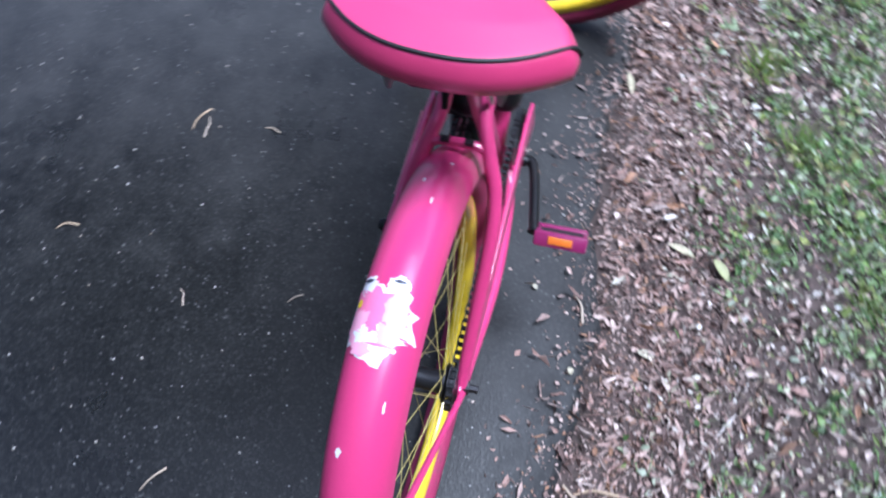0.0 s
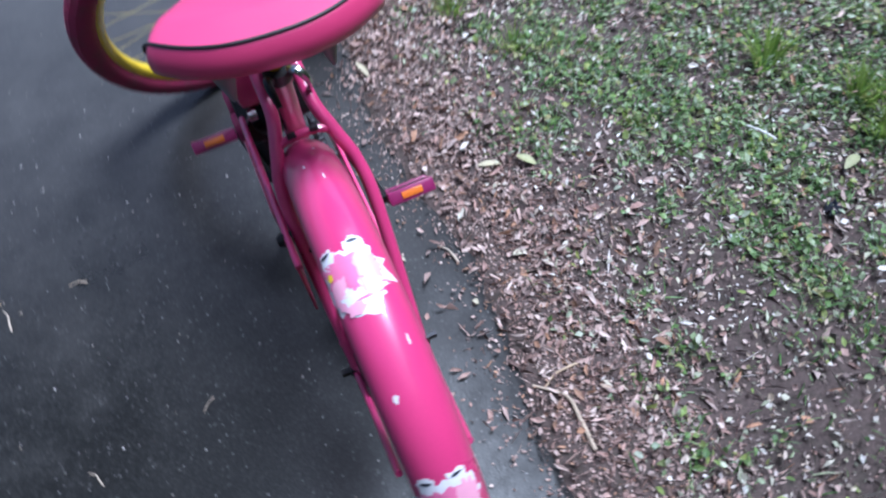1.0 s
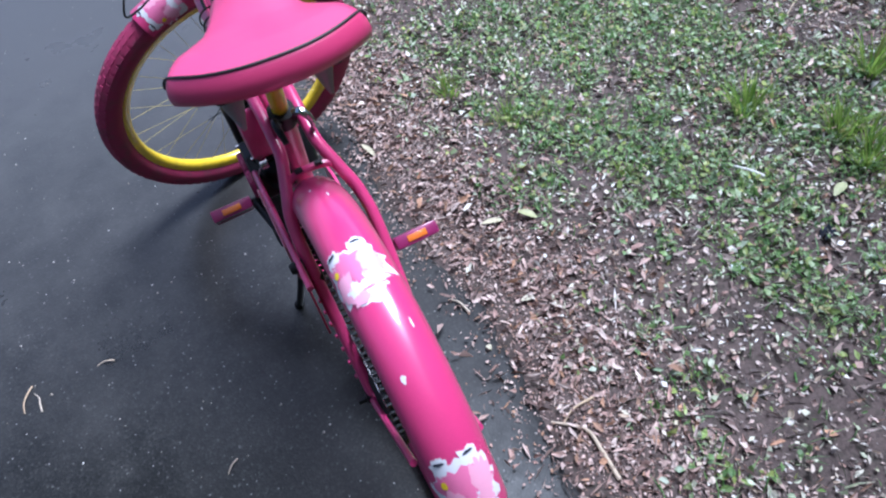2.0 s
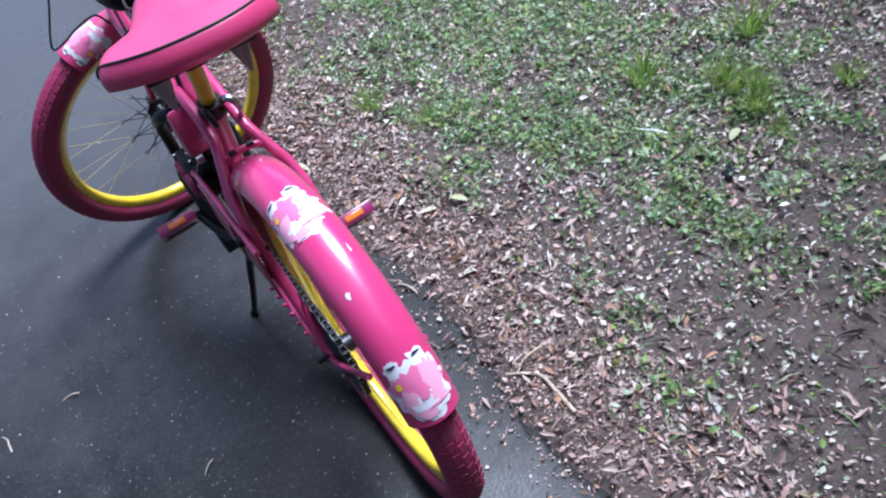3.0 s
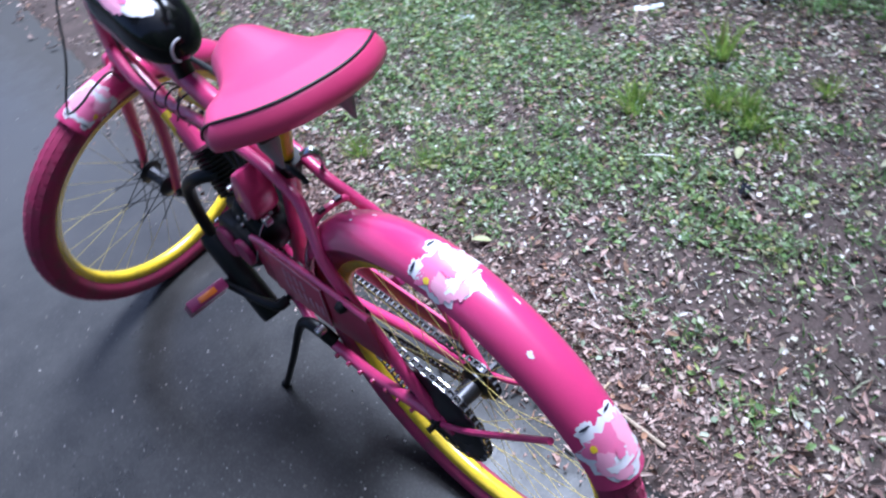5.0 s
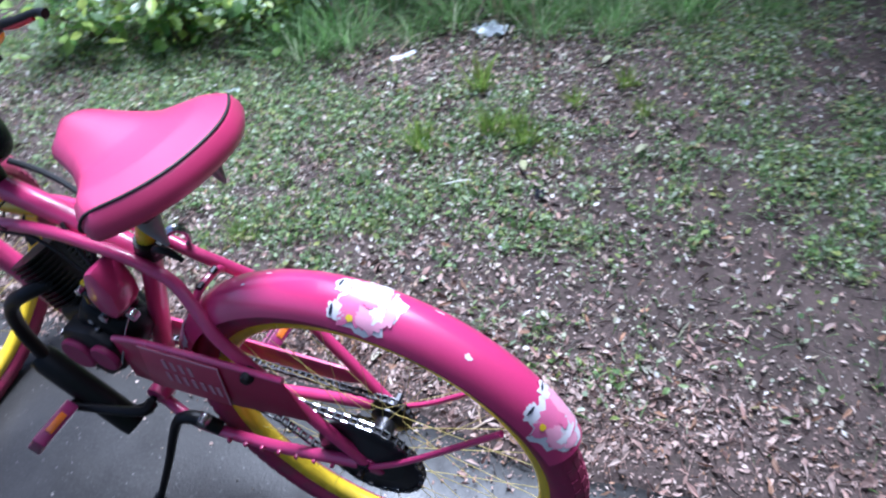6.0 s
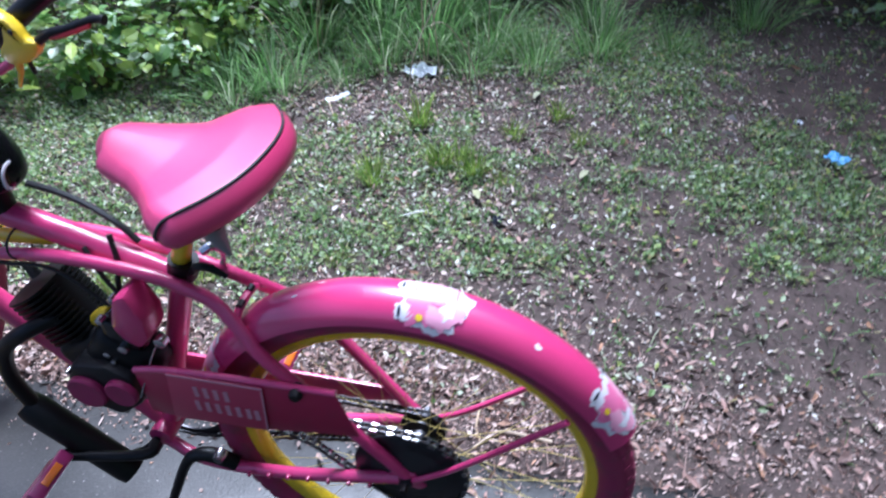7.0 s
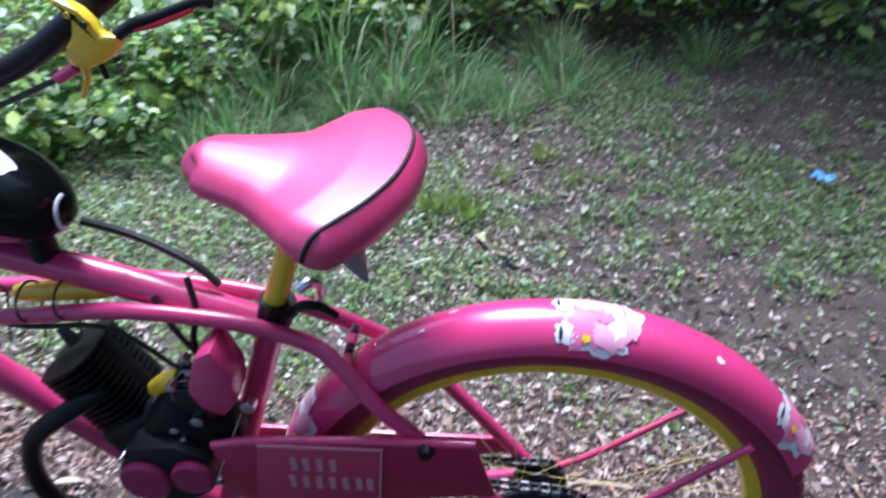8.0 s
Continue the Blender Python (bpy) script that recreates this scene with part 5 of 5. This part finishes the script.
def build_tree(x, y, height, radius, leaves, low, over=(0, 0), label="unseen leafy tree added behind the shrubs for shade", limbs=16, mat=M_SHRUB):
    """A tapered trunk with limbs and an uneven crown of separate leaves."""
    root = tagged(new("tree"), label, "tree", "trees behind the verge")
    root.location = (x, y, ground_z(x, y) - 0.02)
    ox, oy = over
    bm = tube([(0, 0, 0), (0.15 * ox + 0.05, 0.15 * oy + 0.04, height * 0.3), (0.6 * ox, 0.6 * oy + 0.1, height * 0.65), (ox + 0.08, oy + 0.05, height * 0.95)], [0.09, 0.075, 0.05, 0.015], 10, 5)
    part("trunk", bm, M_STEM, root)
    ends = []
    bm = bmesh.new()
    for k in range(limbs):
        a = k * 2.4 + rng.uniform(-0.4, 0.4)
        z0 = height * rng.uniform(low, 0.85)
        r = radius * rng.uniform(0.5, 1.0) * (1.1 - 0.5 * z0 / height)
        bx, by = (np.interp(z0 / height, [0, 0.3, 0.65, 0.95], [0, 0.15 * o, 0.6 * o, o]) for o in over)
        run = [(bx + 0.02, by + 0.05, z0), (bx + 0.5 * r * math.cos(a), by + 0.5 * r * math.sin(a), z0 + 0.12 * r), (bx + r * math.cos(a + 0.2), by + r * math.sin(a + 0.2), z0 + rng.uniform(-0.15, 0.35) * r)]
        tube(run, [0.025, 0.014, 0.005], 6, 4, bm)
        ends.append([Vector(q) for q in run])
    part("limbs", bm, M_STEM, root)
    pts = []
    for k in range(leaves):
        t = ends[k % len(ends)]
        f = rng.uniform(0.15, 1.0) * 2
        c = t[0].lerp(t[1], f) if f < 1 else t[1].lerp(t[2], f - 1)
        off = rng.normal(0, 1, 3) * radius * np.array((0.2, 0.2, 0.16))
        pts.append((c.x + off[0], c.y + off[1], max(0.1, c.z + off[2])))
    n = len(pts)
    me = scatter("crown", LEAF_V, LEAF_F, np.array(pts), rng.uniform(0, 6.28, n), rng.normal(-0.2, 0.4, n), rng.normal(0, 0.4, n), rng.uniform(0.1, 0.19, n), rng.uniform(0.6, 1.0, n), mat)
    ob = new("crown", me)
    ob.parent = root
    return root


# trees out of view, added to shade the near end of the verge
for x, y, h, r, n in ((4.3, -0.9, 9.0, 1.6, 3800), (3.9, -2.5, 8.5, 1.6, 3200), (5.2, -1.8, 10.5, 2.0, 6500), (3.6, -4.1, 8.0, 1.6, 4500), (5.8, -3.6, 11.0, 2.1, 6000)):
    build_tree(x, y, h, r, n, 0.28)
# out of view: a dark crown added to dim the sky mirrored in the asphalt
build_tree(-5.7, 0.2, 7.6, 2.7, 15000, 0.62, over=(3.6, 3.3), label="unseen leafy tree added over the road to block sky light", limbs=26, mat=M_CROWN)

# the thicket behind
n = 15000
px, py = rng.uniform(3.3, 6.4, n), rng.uniform(-6.0, 6.5, n)
pz = rng.uniform(0, 1, n) ** 0.8 * np.clip(0.35 + 0.45 * (px - 3.2), 0.3, 1.3)
me = scatter("thicket", LEAF_V, LEAF_F, np.stack([px, py, pz], -1), rng.uniform(0, 6.28, n), rng.normal(-0.2, 0.5, n), rng.normal(0, 0.4, n), rng.uniform(0.06, 0.12, n), rng.uniform(0.6, 1.0, n), M_SHRUB)
tagged(new("thicket", me), "dark green thicket of leaves behind the shrubs", "thicket", kind="stuff")


# ---- loose things on the ground ----
def lying_leaf(x, y, length, wide, turn, label, mat=M_PALELEAF, tilt=8):
    bm = bmesh.new()
    rows = []
    for i in range(9):
        v = i / 8
        w = wide * math.sin(math.pi * (0.06 + 0.9 * v)) ** 0.8
        rows.append([bm.verts.new((w * e, length * (v - 0.5), 0.3 * w * e * e + 0.004 * math.sin(3 * v))) for e in (-1, -0.5, 0, 0.5, 1)])
    for r, t in zip(rows, rows[1:]):
        for k in range(4):
            bm.faces.new((r[k], r[k + 1], t[k + 1], t[k]))
    up = bmesh.ops.extrude_face_region(bm, geom=bm.faces[:])
    bmesh.ops.translate(bm, verts=[q for q in up["geom"] if isinstance(q, bmesh.types.BMVert)], vec=(0, 0, 0.0006))
    bmesh.ops.recalc_face_normals(bm, faces=bm.faces)
    ob = tagged(part("leaf", bm, mat, None, label), category="leaf", group="fallen leaves")
    ob.matrix_world = pose(x, y, max(ground_z(x, y), 0) + (0.004 if x < 0.4 else 0.016), tilt, 4, turn)
    return ob


def lying_twig(x, y, length, r, turn, label, bend=0.15, mat=M_STRAW, up=0.0):
    bm = tube([(0, -length / 2, 0), (bend * length * 0.6, -length * 0.15, 0.004), (bend * length, length * 0.15, 0.002), (0, length / 2, 0.0)], [r, r * 0.9, r * 0.8, r * 0.5], 7, 5)
    ob = tagged(part("twig", bm, mat, None, label), category="twig", group="fallen twigs")
    ob.matrix_world = pose(x, y, (0 if x < edge_x(y) else ground_z(x, y)) + r + 0.001 + up, 0, 0, turn)
    return ob


for x, y, l, w, turn in ((0.392, 0.476, 0.058, 0.009, 75), (0.24, 0.905, 0.06, 0.008, 15), (0.34, 0.23, 0.035, 0.008, 80), (0.27, 0.38, 0.045, 0.006, 140), (0.2, 0.168, 0.014, 0.006, 30), (0.103, 0.332, 0.012, 0.005, 60)):
    lying_leaf(x, y, l, w, turn, "pale dry fallen leaf beside the asphalt")
for x, y, l, w, turn in ((1.12, 0.09, 0.065, 0.012, 110), (1.28, -0.23, 0.07, 0.012, 70), (1.79, -0.03, 0.08, 0.012, 80), (0.47, 0.44, 0.05, 0.011, 40)):
    lying_leaf(x, y, l, w, turn, "dull green-brown fallen leaf among the weeds", M_DULLLEAF)
for x, y, l, r, turn, bend in ((0.2, 0.3, 0.06, 0.003, 20, 0.1), (0.284, -0.054, 0.09, 0.003, 100, 0.1), (0.24, -0.13, 0.17, 0.0045, 15, 0.2), (-0.381, 0.206, 0.035, 0.0018, 130, 0.05), (-0.62, 0.16, 0.04, 0.0016, 30, 0.15), (-0.53, -0.2, 0.06, 0.0018, 145, 0.05), (-0.75, 0.61, 0.07, 0.002, 160, 0.1), (-0.57, 0.61, 0.04, 0.0018, 80, 0.1), (-0.94, 0.27, 0.05, 0.002, 110, 0.15), (-0.73, 0.59, 0.06, 0.002, 10, 0.1), (1.95, 0.55, 0.5, 0.004, 30, 0.1), (2.0, 0.7, 0.6, 0.0045, 60, 0.12), (1.7, 0.72, 0.3, 0.004, 100, 0.1)):
    lying_twig(x, y, l, r, turn, "thin dry twig lying on the ground", bend)


lying_twig(0.995, 0.262, 0.1, 0.0045, 28, "bleached white stick lying on the weeds", 0.02, M_CHALK, 0.012)


def crumpled(name, x, y, sx, sy, h, mat, label, category, seed, flat=False):
    bm = bmesh.new()
    n = 10
    rows = [[bm.verts.new((sx * (i / n - 0.5), sy * (j / n - 0.5), h * (0.55 + (0.25 if flat else 0.9) * noise.noise((i * 0.45, j * 0.45, seed))))) for j in range(n + 1)] for i in range(n + 1)]
    for i in range(n):
        for j in range(n):
            bm.faces.new((rows[i][j], rows[i + 1][j], rows[i + 1][j + 1], rows[i][j + 1]))
    up = bmesh.ops.extrude_face_region(bm, geom=bm.faces[:])
    bmesh.ops.translate(bm, verts=[q for q in up["geom"] if isinstance(q, bmesh.types.BMVert)], vec=(0, 0, 0.001))
    bmesh.ops.recalc_face_normals(bm, faces=bm.faces)
    ob = tagged(part(name, bm, mat, None, label), category=category)
    ob.matrix_world = pose(x, y, ground_z(x, y), 0, 0, seed * 40)
    return ob


crumpled("wrapper", 1.49, -1.02, 0.065, 0.06, 0.05, M_BLUE, "small sky-blue plastic wrapper on the weeds", "litter", 1.2, True)
crumpled("foil_scrap", 1.93, 0.45, 0.13, 0.07, 0.035, M_FOIL, "crumpled white plastic scrap at the grass edge", "litter", 2.4)
crumpled("foil_scrap", 1.69, 0.72, 0.1, 0.04, 0.012, M_FOIL, "torn white plastic scrap on the ground", "litter", 3.3)
crumpled("plastic_scrap", 1.0, 0.01, 0.03, 0.025, 0.03, M_SLATE, "small dark slate-grey plastic scrap on the weeds", "litter", 1.9)
crumpled("paper_scrap", 0.78, 0.05, 0.03, 0.02, 0.012, M_FOIL, "scrap of white paper among the weeds", "litter", 4.1)
crumpled("paper_scrap", 1.61, -0.5, 0.025, 0.025, 0.01, M_FOIL, "scrap of white paper among the weeds", "litter", 5.7)
crumpled("paper_scrap", 1.74, -0.95, 0.03, 0.02, 0.01, M_FOIL, "scrap of white paper among the weeds", "litter", 6.2)
crumpled("paper_scrap", 1.32, 1.26, 0.06, 0.03, 0.015, M_FOIL, "scrap of white paper among the weeds", "litter", 7.9)
